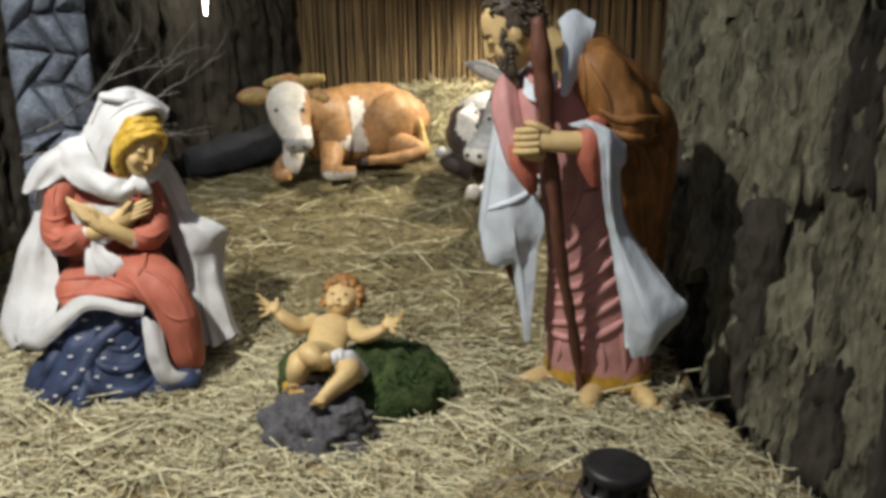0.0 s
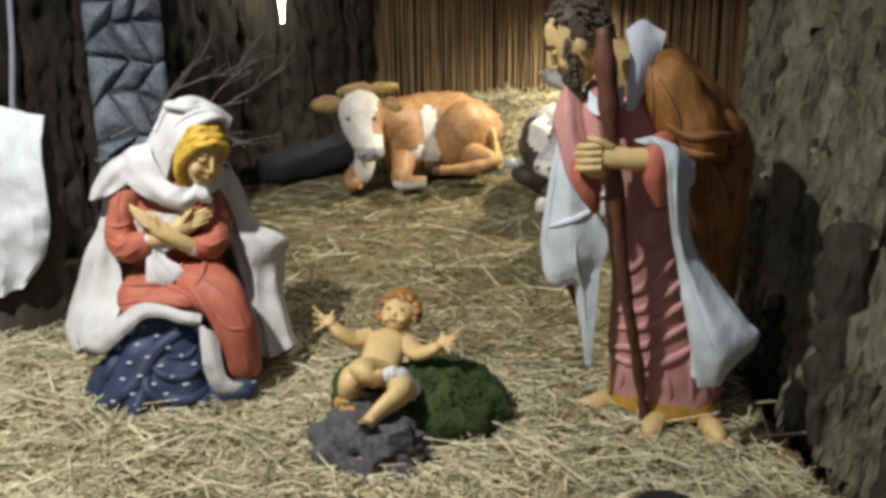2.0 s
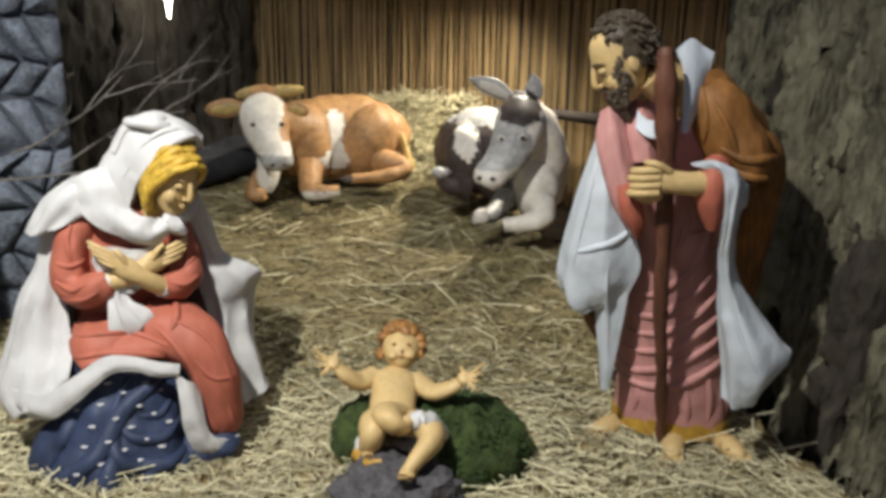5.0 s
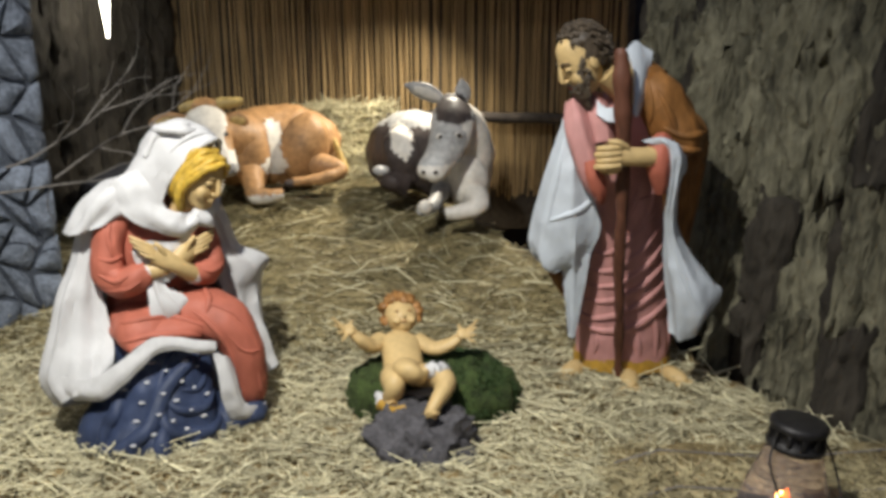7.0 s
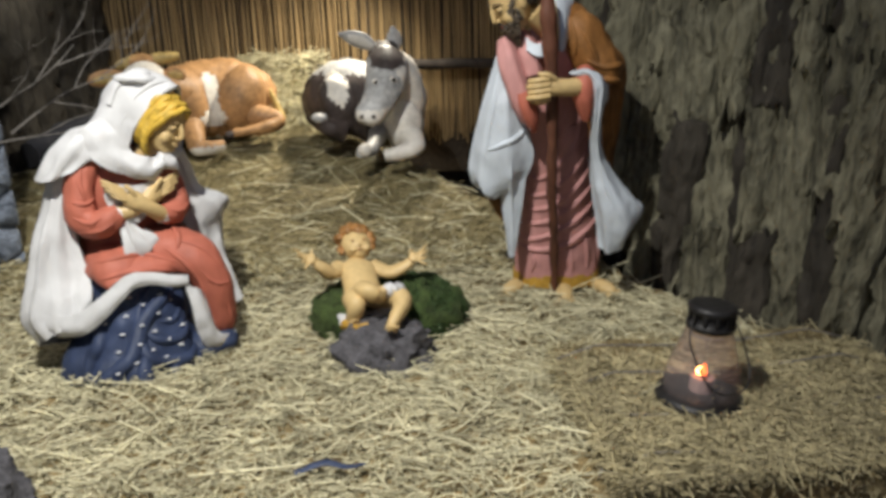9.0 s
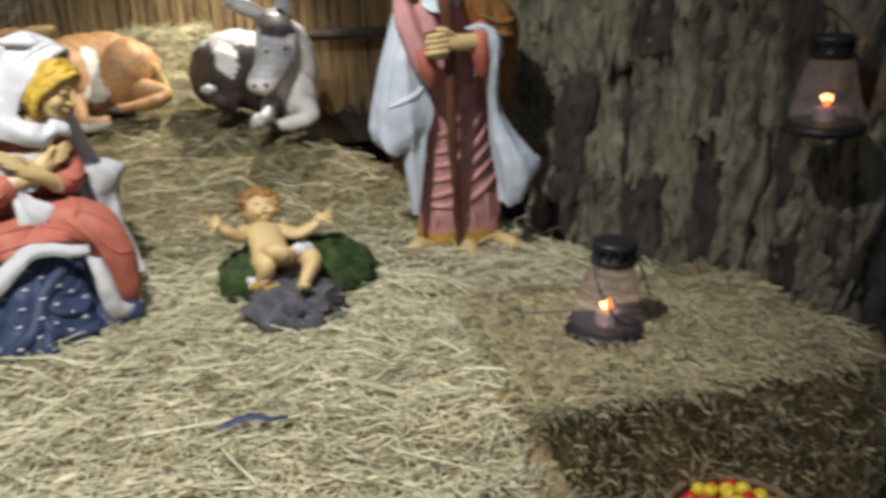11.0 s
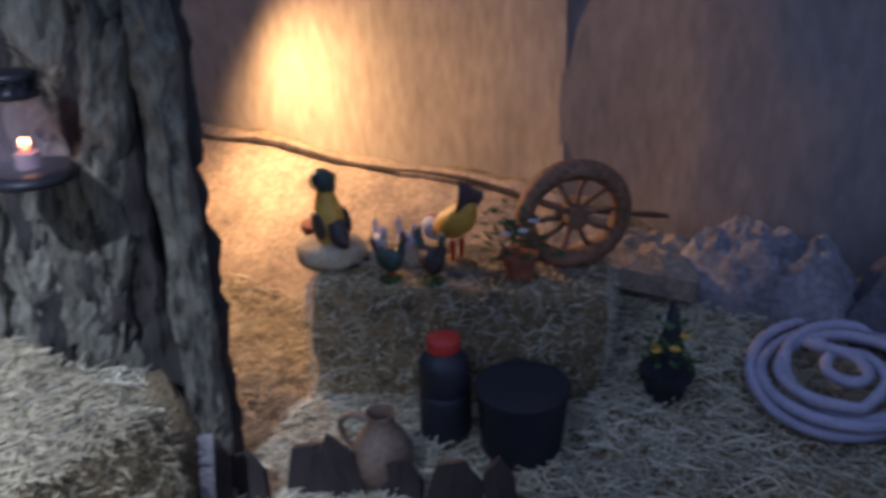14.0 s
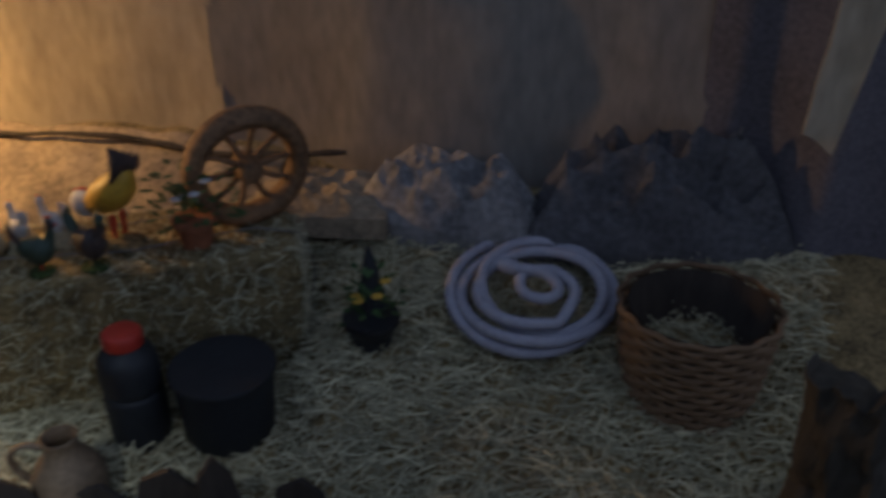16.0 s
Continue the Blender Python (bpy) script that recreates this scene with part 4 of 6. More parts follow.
    for k in range(4):
        z = .930 - .019 * k
        tube(bm, [(-.125, -.455, z, .0105, .0105), (-.162, -.462, z - .004, .0105, .0105), (-.190 - .005 * (k % 2), -.445, z - .009, .010, .010), (-.192, -.415, z - .012, .007, .007)], 3, 9, 5, ref=(0, 0, 1))
    tube(bm, [(-.105, -.445, .925, .011, .011), (-.135, -.462, .944, .010, .010), (-.165, -.455, .946, .007, .007)], 3, 9, 4, ref=(0, 0, 1))
    ball(bm, (-.155, -.41, .858), (.040, .030, .024), 3, seg=14)
    # pale lining turned over the sleeve, falling to a curled tail
    sheet(bm, [[(-.055, -.405, .943), (-.005, -.415, .956), (.050, -.40, .935), (.086, -.35, .890)], [(.010, -.41, .920), (.035, -.428, .915), (.068, -.412, .880), (.088, -.35, .840)],
               [(.030, -.38, .800), (.044, -.395, .800), (.062, -.375, .795), (.070, -.33, .795)], [(.035, -.32, .680), (.048, -.335, .670), (.068, -.325, .660), (.080, -.28, .660)],
               [(.045, -.27, .555), (.075, -.305, .545), (.118, -.295, .530), (.145, -.23, .535)], [(.062, -.245, .430), (.110, -.315, .425), (.180, -.300, .425), (.220, -.22, .445)],
               [(.082, -.23, .340), (.118, -.29, .315), (.190, -.29, .335), (.258, -.21, .405)], [(.095, -.225, .250), (.125, -.26, .235), (.175, -.255, .258), (.235, -.20, .350)]],
          0, thick=.010, steps=8, ripple=.007, freq=9, pleat=.005, waves=3)
    # pale drape hanging from the chest, with a hanging end
    sheet(bm, [[(-.300, -.30, .995), (-.290, -.315, .975), (-.272, -.315, .960), (-.252, -.30, .950)], [(-.342, -.26, .850), (-.312, -.315, .835), (-.272, -.325, .825), (-.235, -.30, .820)],
               [(-.380, -.22, .700), (-.335, -.30, .695), (-.262, -.318, .710), (-.200, -.285, .735)], [(-.408, -.20, .575), (-.345, -.285, .560), (-.255, -.290, .590), (-.168, -.265, .640)],
               [(-.400, -.19, .515), (-.338, -.27, .485), (-.262, -.265, .510), (-.185, -.25, .560)], [(-.370, -.18, .490), (-.320, -.245, .468), (-.262, -.245, .475), (-.205, -.24, .500)]],
          0, thick=.010, steps=8, ripple=.009, freq=7, pleat=.007, waves=2.5)
    sheet(bm, [[(-.290, -.22, .50), (-.250, -.25, .525), (-.190, -.25, .585)], [(-.275, -.20, .38), (-.250, -.225, .39), (-.205, -.225, .43)], [(-.260, -.18, .28), (-.245, -.20, .28), (-.222, -.20, .30)], [(-.250, -.17, .20), (-.243, -.18, .20), (-.234, -.18, .205)]], 0, thick=.010, ripple=.004)
    tree = BVHTree.FromBMesh(bm)
    for pts, r in (([(-.34, .655), (-.29, .675), (-.22, .71), (-.19, .75)], .012), ([(-.30, .93), (-.31, .83), (-.33, .72), (-.35, .60)], .008), ([(-.25, .62), (-.25, .55), (-.245, .44), (-.24, .32)], .009), ([(.06, .66), (.09, .54), (.13, .44), (.17, .36)], .008), ([(.06, .90), (.056, .80), (.055, .68)], .007)):
        stroke(bm, tree, pts, r, 0, .4)
    # raised pale collar
    sheet(bm, [[(-.118, -.335, 1.215), (-.088, -.30, 1.240), (-.058, -.285, 1.222), (-.030, -.275, 1.208)], [(-.095, -.36, 1.165), (-.070, -.335, 1.175), (-.050, -.31, 1.165), (-.040, -.295, 1.150)],
               [(-.088, -.385, 1.090), (-.072, -.375, 1.095), (-.060, -.355, 1.090), (-.052, -.335, 1.085)], [(-.088, -.395, 1.02), (-.082, -.39, 1.015), (-.078, -.385, 1.015), (-.072, -.375, 1.02)]], 0, thick=.010, ripple=.003)
    sheet(bm, [[(-.20, -.36, 1.06), (-.17, -.375, 1.04), (-.14, -.375, 1.045), (-.11, -.36, 1.08)], [(-.20, -.38, 1.02), (-.17, -.395, 1.00), (-.14, -.395, 1.00), (-.10, -.38, 1.03)]], 0, thick=.012, ripple=.006, freq=20)
    # neck and head
    tube(bm, [(-.085, -.27, 1.08, .065, .065), (-.13, -.30, 1.12, .058, .058), (-.18, -.33, 1.16, .054, .054)], 3, 20, 4)
    n0 = len(bm.verts)
    face(bm, 3, 4, 6)
    ball(bm, (0, .022, .030), (.063, .074, .080), 4, (0, 0, 0), .008, 40, 30)
    r = random.Random(3)
    for k in range(330):
        a, b = r.uniform(0, 6.28), r.uniform(-.7, 1.5)
        d = Vector((math.cos(a) * math.cos(b), math.sin(a) * math.cos(b), math.sin(b)))
        if d.y < .05 and d.z < .45 or d.y < -.6 and d.z < .72:
            continue
        c = Vector((0, .020, .022)) + Vector((d.x * .065, d.y * .074, d.z * .084))
        g = d.cross(Vector((0, .3, 1))).normalized() * .004 + Vector((r.uniform(-1, 1), .8, r.uniform(-1.2, .2))) * .012
        tube(bm, [(*(c - g), .003, .003), (*(c + d * .004), .008, .007), (*(c + g), .003, .003)], 4, 6, 3)
    for k in range(300):
        a, h = r.uniform(-1.65, 1.65), r.uniform(0, 1)
        top = -.056 + .078 * min(1, abs(a) / 1.45) ** 2
        z = top - h * (.085 if abs(a) < .8 else .075)
        rad = .056 - .016 * max(0, (-z - .06) / .06)
        c = Vector((math.sin(a) * rad * .92, -.012 - math.cos(a) * rad, z))
        if abs(a) < .75 and z > -.060:
            continue
        g = Vector((math.sin(a) * .2, -.2, -1)).normalized() * r.uniform(.007, .012)
        tube(bm, [(*(c - g), .002, .002), (*(c + Vector((r.uniform(-.003, .003), -.003, 0))), .0065, .006), (*(c + g), .0015, .0015)], 4, 6, 3, ref=(1, .3, 0))
    for s in (-1, 1):
        tube(bm, [(0, -.071, -.039, .003, .003), (s * .014, -.068, -.043, .004, .0035), (s * .028, -.056, -.058, .003, .003)], 4, 8, 4)
        tube(bm, [(s * .008, -.067, .021, .002, .002), (s * .025, -.0645, .028, .004, .003), (s * .043, -.048, .022, .002, .002)], 4, 8, 4)
    place_from(bm, n0, pose(-.250, -.345, 1.182, 30, 0, -70) @ Matrix.Diagonal((1.06, 1.08, 1.06, 1)))
    # staff
    tube(bm, [(-.066, -.115, -.03, .016, .016), (-.078, -.19, .20, .017, .017), (-.098, -.295, .50, .019, .018), (-.110, -.40, .86, .022, .020), (-.122, -.425, 1.02, .025, .024), (-.132, -.44, 1.15, .028, .027), (-.138, -.44, 1.20, .024, .024), (-.142, -.44, 1.225, .012, .012)], 7, 14, 6, rough=.010)
    ob = finish("standing_statue", bm, [BLUEWHITE, PINK, OCHRE, SKIN, BEARD, GOLD, RED, STAFF])
    ob.matrix_world = pose(.835, .49, -.01, 0, 0, -8.3)
    tagged(ob, "standing bearded robed statue leaning on a wooden staff", "statue")


def infant():
    bm = bmesh.new()
    # 0 skin 1 curls 2 white 3 gold
    tube(bm, [(-.035, .01, .175, .062, .05), (-.035, .0, .22, .066, .055), (-.032, .01, .27, .064, .052), (-.03, .03, .315, .068, .048), (-.028, .04, .345, .03, .03)], 0, 26, 6)
    tube(bm, [(-.025, .04, .335, .026, .026), (-.018, .045, .37, .026, .026)], 0, 14, 3)
    ball(bm, (-.012, .035, .405), (.052, .056, .062), 0, (-10, 0, 0), seg=22)
    ball(bm, (-.012, -.022, .400), (.008, .010, .008), 0, seg=8)
    for s in (-1, 1):
        ball(bm, (-.012 + s * .022, -.008, .388), (.019, .017, .017), 0, seg=12)
        ball(bm, (-.012 + s * .020, -.019, .418), (.007, .004, .004), 1, seg=8)
    ball(bm, (-.012, -.018, .380), (.011, .005, .004), 1, seg=8)
    r = random.Random(6)
    for k in range(90):
        a, b = r.uniform(0, 6.28), r.uniform(-.4, 1.5)
        d = Vector((math.cos(a) * math.cos(b), math.sin(a) * math.cos(b), math.sin(b)))
        if d.y < -.25 and d.z < .62:
            continue
        ball(bm, Vector((-.012, .038, .412)) + Vector((d.x * .056, d.y * .058, d.z * .062)), r.uniform(.012, .019), 1, rough=.007, freq=50, seg=8)
    # arms and open hands
    for s, pts in ((-1, [(-.085, .03, .325, .030, .030), (-.13, .0, .305, .029, .029), (-.165, -.04, .325, .024, .024), (-.19, -.06, .35, .017, .017)]),
                   (1, [(.025, .03, .315, .030, .030), (.075, .0, .275, .029, .029), (.125, -.03, .285, .024, .024), (.155, -.05, .305, .017, .017)])):
        tube(bm, pts, 0, 16, 6, ref=(0, 0, 1))
        h = Vector(pts[-1][:3]) + Vector((s * .012, -.008, .012))
        ball(bm, h, (.022, .012, .022), 0, seg=12)
        for k in range(4):
            d = Vector((s * (.034 - .004 * k), -.012, .026 - .018 * k))
            tube(bm, [(*(h + d * .4), .007, .007), (*(h + d), .006, .006), (*(h + d * 1.5 + Vector((0, -.008, .006))), .0045, .0045)], 0, 7, 3)
        tube(bm, [(*(h), .007, .007), (*(h + Vector((-s * .012, -.006, .034))), .005, .005)], 0, 7, 3)
    # legs: one bent across, the other hanging
    tube(bm, [(-.065, -.01, .19, .045, .045), (-.085, -.075, .175, .046, .044), (-.095, -.12, .13, .036, .036), (-.105, -.10, .085, .028, .028), (-.105, -.13, .06, .020, .024)], 0, 18, 6)
    tube(bm, [(-.02, -.02, .20, .045, .045), (-.055, -.11, .20, .042, .042), (-.02, -.135, .165, .032, .034), (.0, -.12, .175, .026, .026), (.02, -.125, .19, .016, .02)], 0, 18, 6)
    tube(bm, [(.0, -.01, .18, .045, .045), (.06, -.09, .16, .046, .046), (.075, -.14, .12, .038, .038), (.035, -.19, .06, .028, .028), (.01, -.21, .02, .024, .024), (.0, -.235, .0, .026, .018)], 0, 18, 6)
    for k in range(5):
        ball(bm, (-.015 + .010 * k, -.252, .0 + .002 * k), (.006, .010, .007), 0, seg=7)
    # loincloth
    sheet(bm, [[(-.14, -.06, .10), (-.12, -.11, .055), (-.07, -.13, .05)], [(-.12, .0, .13), (-.06, -.04, .10), (.0, -.07, .09)], [(.09, .01, .13), (.10, -.05, .13), (.11, -.07, .11)]], 2, thick=.014, ripple=.02, freq=16)
    tube(bm, [(.01, -.10, .175, .012, .016), (.055, -.12, .185, .016, .024), (.09, -.10, .17, .020, .026), (.115, -.07, .14, .016, .03)], 2, 12, 5, rough=.02)
    tube(bm, [(-.14, -.09, .075, .014, .02), (-.105, -.14, .045, .016, .014), (-.065, -.145, .055, .012, .012)], 3, 12, 5, rough=.012)
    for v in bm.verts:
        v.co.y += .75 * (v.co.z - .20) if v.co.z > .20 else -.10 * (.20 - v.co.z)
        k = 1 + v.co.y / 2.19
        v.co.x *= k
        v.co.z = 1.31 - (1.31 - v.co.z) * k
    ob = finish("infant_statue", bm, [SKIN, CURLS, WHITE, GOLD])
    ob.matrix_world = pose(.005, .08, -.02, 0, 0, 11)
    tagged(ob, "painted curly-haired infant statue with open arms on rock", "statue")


def blob(name, c, r, mat, label, category, rough, freq, seed, seg=48):
    bm = bmesh.new()
    bmesh.ops.create_uvsphere(bm, u_segments=seg, v_segments=seg // 2, radius=1)
    for v in bm.verts:
        p = v.co.copy()
        d = noise.fractal(p * freq + Vector((seed, 0, 0)), 1.0, 2.0, 5) * rough
        v.co = Vector((p.x * r[0], p.y * r[1], p.z * r[2])) * (1 + d)
    ob = finish(name, bm, mat)
    ob.matrix_world = pose(*c)
    return tagged(ob, label, category)


mary()
joseph()
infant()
blob("rock", (0.015, -.10, .01), (.178, .155, .130), ROCK, "dark pitted lava rock under the infant statue", "rock", .28, 3.2, 3)
moss = blob("moss_cushion", (.14, .18, .04), (.22, .19, .155), MOSS, "dark green moss cushion behind the rock", "moss", .16, 3, 9)
pts = np.random.default_rng(3).normal(size=(5000, 3))
pts /= np.linalg.norm(pts, axis=1, keepdims=True)
pts = pts[pts[:, 2] > -.2] * np.array([.22, .19, .155])
ob = stems("moss_tuft", pts, .022, .0016, LEAFY, flat=1.2, parent=moss, seed=8)
ob["kind"] = "stuff"
blob("moss_cushion", (-.10, .16, .05), (.13, .13, .14), MOSS, "small green moss cushion under the infant statue", "moss", .16, 3, 15)
blob("rock", (-1.0, -0.90, .04), (.11, .11, .15), ROCK, "rough grey rock at the front of the straw", "rock", .25, 3, 22)


def repaint(bm, rule):
    """Gives each face the material that rule() names for its middle, or leaves it."""
    for f in bm.faces:
        k = rule(f.calc_center_median(), f.material_index)
        if k is not None:
            f.material_index = k


def eye_on(bm, tree, x, z, r, white, dark):
    hit = tree.ray_cast(Vector((x, -2, z)), Vector((0, 1, 0)))[0]
    if hit:
        ball(bm, hit, (r, r * .6, r * .75), white, seg=12)
        ball(bm, hit + Vector((0, -r * .35, 0)), (r * .62, r * .45, r * .55), dark, seg=10)


def cow():
    bm = bmesh.new()
    # 0 tan 1 cream 2 horn 3 dark 4 grey muzzle
    tube(bm, [(-.32, -.09, .47, .10, .13), (-.19, -.03, .55, .18, .22), (0, .03, .57, .20, .245), (.15, .04, .57, .19, .24), (.27, .0, .55, .15, .20), (.35, -.05, .48, .08, .12)], 0, 52, 10, ref=(0, 1, 0), rough=.014)
    ball(bm, (.19, -.11, .58), (.150, .125, .205), 0, (0, 18, 0), .010, 8, 40)
    ball(bm, (-.13, -.14, .55), (.125, .105, .20), 0, (0, -8, 0), .010, 8, 36)
    tube(bm, [(.24, -.16, .48, .08, .08), (.33, -.22, .47, .058, .064), (.385, -.26, .445, .038, .044), (.29, -.30, .42, .038, .042), (.17, -.31, .41, .030, .034), (.09, -.31, .405, .028, .030)], 0, 22, 8, rough=.008)
    ball(bm, (.075, -.31, .400), (.038, .028, .024), 3, seg=14)
    tube(bm, [(.31, -.02, .70, .016, .016), (.37, -.08, .62, .016, .016), (.40, -.15, .52, .020, .020), (.405, -.20, .46, .034, .030), (.40, -.23, .42, .008, .008)], 2, 12, 6, fold=4, amp=.15, twist=3)
    # neck and head
    tube(bm, [(-.12, -.06, .62, .15, .15), (-.24, -.14, .66, .14, .13), (-.33, -.19, .69, .115, .11)], 0, 30, 7, ref=(0, 1, 0), rough=.010)
    n0 = len(bm.faces)
    tube(bm, [(-.365, -.19, .815, .085, .060), (-.368, -.24, .765, .122, .090), (-.360, -.29, .700, .128, .098), (-.335, -.34, .620, .104, .086), (-.305, -.38, .550, .084, .074), (-.290, -.40, .505, .080, .068), (-.285, -.41, .478, .050, .045)], 1, 38, 8, rough=.008)
    ball(bm, (-.362, -.19, .835), (.105, .065, .050), 0, rough=.020, freq=16, seg=22)
    tube(bm, [(-.40, -.20, .845, .036, .034), (-.455, -.215, .842, .032, .030), (-.512, -.22, .830, .018, .018)], 2, 16, 5, ref=(0, 0, 1), rough=.006)
    tube(bm, [(-.30, -.20, .850, .036, .034), (-.23, -.215, .862, .032, .030), (-.160, -.22, .868, .018, .018)], 2, 16, 5, ref=(0, 0, 1), rough=.006)
    for s, z in ((-1, .772), (1, .765)):
        c = -.365 + s * .10
        far = .21 if s < 0 else .13
        tube(bm, [(c, -.21, z, .024, .028), (c + s * far * .45, -.215, z - .004, .014, .050), (c + s * far * .85, -.225, z - .010, .010, .034), (c + s * far, -.23, z - .012, .004, .008)], 0, 16, 6, ref=(0, 1, 0))
        tube(bm, [(c + s * .03, -.234, z - .002, .005, .016), (c + s * far * .5, -.232, z - .006, .005, .028), (c + s * far * .85, -.237, z - .012, .004, .014)], 2, 10, 4, ref=(0, 1, 0))
    # dewlap, breast, folded fore legs
    tube(bm, [(-.33, -.22, .58, .06, .06), (-.355, -.26, .48, .062, .056), (-.36, -.28, .40, .056, .050), (-.37, -.28, .34, .040, .040)], 1, 20, 6, rough=.012)
    tube(bm, [(-.14, -.19, .46, .080, .075), (-.13, -.29, .40, .060, .060), (-.125, -.37, .350, .054, .050), (-.05, -.385, .350, .038, .038), (.02, -.375, .355, .032, .032)], 0, 20, 7, rough=.008)
    tube(bm, [(-.36, -.18, .42, .07, .07), (-.42, -.26, .36, .052, .052), (-.43, -.31, .33, .048, .044), (-.37, -.33, .33, .034, .032)], 0, 18, 6, rough=.008)

    def coat(c, k):
        w = .025 * noise.fractal(c * 9, 1.0, 2.0, 3)
        if k == 1 and c.z < .555 and c.y < -.33:
            return 4
        if k == 1 and c.x > -.27 + w and c.z > .62:
            return 0
        if k == 0 and c.y < .05 and c.x > -.10:
            if abs(c.x - .015 - .10 * (c.z - .60) ** 2 * 4 + w) < .034 and .44 < c.z < .735 + w or (c.x + .0) ** 2 / .0064 + (c.z - .485) ** 2 / .0026 < 1 + w * 14:
                return 1
        if k == 0 and c.z < .36 and c.x > -.17 + w:
            return 1
    repaint(bm, coat)
    tree = BVHTree.FromBMesh(bm)
    for x in (-.415, -.272):
        eye_on(bm, tree, x, .705, .015, 3, 3)
    for x in (-.318, -.258):
        eye_on(bm, tree, x, .510, .012, 3, 3)
    ob = finish("lying_cow_statue", bm, [TAN, CREAM, HORN, DARKHIDE, GREYHIDE])
    ob.matrix_world = pose(-.86, 2.46, .02, 0, 0, 16) @ Matrix.Diagonal((.96, .96, .97, 1))
    tagged(ob, "lying tan and white cow statue on straw", "statue")


def donkey():
    bm = bmesh.new()
    # 0 grey 1 cream 2 dark
    tube(bm, [(.06, -.02, .48, .14, .18), (-.02, .11, .55, .18, .21), (-.12, .26, .58, .19, .22), (-.22, .39, .55, .18, .20), (-.30, .49, .47, .10, .13)], 2, 48, 10, rough=.016)
    ball(bm, (-.17, .10, .56), (.13, .15, .17), 2, (0, -15, 25), .02, 9, 34)
    tube(bm, [(-.20, .02, .44, .07, .07), (-.27, -.03, .46, .050, .050), (-.31, -.04, .50, .034, .034)], 2, 16, 6, rough=.02)
    ball(bm, (-.315, -.045, .52), (.048, .034, .030), 1, rough=.012, freq=18, seg=16)
    tube(bm, [(.13, .03, .44, .15, .15), (.165, -.03, .58, .125, .135), (.155, -.075, .70, .105, .115), (.11, -.10, .80, .085, .09), (.07, -.10, .86, .05, .05)], 1, 36, 8, rough=.010)
    tube(bm, [(.050, -.10, .865, .070, .055), (.050, -.17, .825, .102, .085), (.042, -.235, .755, .110, .094), (.005, -.300, .670, .092, .082), (-.045, -.350, .605, .076, .068), (-.080, -.378, .562, .072, .062), (-.095, -.388, .530, .045, .040)], 0, 40, 9, rough=.008)
    ball(bm, (.052, -.13, .880), (.072, .052, .048), 2, rough=.024, freq=20, seg=22)
    tube(bm, [(.01, -.115, .885, .024, .018), (-.06, -.112, .925, .044, .016), (-.125, -.108, .950, .038, .012), (-.190, -.105, .972, .006, .006)], 0, 18, 6, ref=(0, -.25, 1))
    tube(bm, [(.0, -.130, .890, .010, .006), (-.07, -.130, .928, .026, .006), (-.14, -.122, .953, .014, .005)], 1, 12, 5, ref=(0, -.25, 1))
    tube(bm, [(.100, -.115, .865, .024, .020), (.108, -.112, .910, .042, .018), (.108, -.110, .955, .036, .014), (.100, -.108, 1.000, .006, .006)], 0, 18, 6)
    # legs folded in front
    ball(bm, (.14, -.13, .47), (.105, .105, .15), 1, rough=.012, seg=28)
    tube(bm, [(.15, -.14, .43, .070, .070), (.17, -.27, .40, .060, .060), (.155, -.34, .38, .052, .050), (.07, -.35, .355, .040, .038), (.0, -.34, .345, .038, .034)], 1, 20, 7, rough=.008)
    tube(bm, [(.0, -.12, .42, .055, .055), (-.05, -.24, .38, .040, .040), (-.10, -.32, .365, .036, .034), (-.13, -.34, .375, .030, .030)], 0, 16, 6, rough=.008)
    ball(bm, (-.105, -.345, .385), (.040, .034, .036), 1, rough=.008, seg=14)

    def coat(c, k):
        w = .03 * noise.fractal(c * 10, 1.0, 2.0, 3)
        if k == 2 and c.y < .40 and c.z < .86 and c.x < .0:
            a, b = (c.x + .20) * .9 + (c.z - .655) * .35, (c.z - .655) * .9 - (c.x + .20) * .35
            if a * a / .0034 + b * b / .0075 < 1 + w * 12 and c.y < .2:
                return 1
            if c.z > .715 + w:
                return 0
        if k == 0 and c.y < -.12:
            if c.z > .800 + w * .6 and c.y < -.13 and c.z < .90 and abs(c.x - .05) < .09:
                return 2
            if c.z < .605 + w * .5 and c.z > .50:
                return 1
            if c.x > .092 + w and c.z < .80:
                return 1
        if k == 1 and c.x < .11 + w and c.z > .50 and c.y > -.12:
            return 0
    repaint(bm, coat)
    tree = BVHTree.FromBMesh(bm)
    eye_on(bm, tree, .062, .742, .022, 1, 2)
    eye_on(bm, tree, -.030, .735, .018, 1, 2)
    for x in (-.118, -.062):
        eye_on(bm, tree, x, .572, .013, 2, 2)
    ob = finish("lying_donkey_statue", bm, [GREYHIDE, CREAM, DARKHIDE])
    ob.matrix_world = pose(.12, 2.02, .0, 0, 0, 4.5)
    tagged(ob, "lying grey and white donkey statue on straw", "statue")


cow()
donkey()

# ---------------------------------------------------------------- lanterns


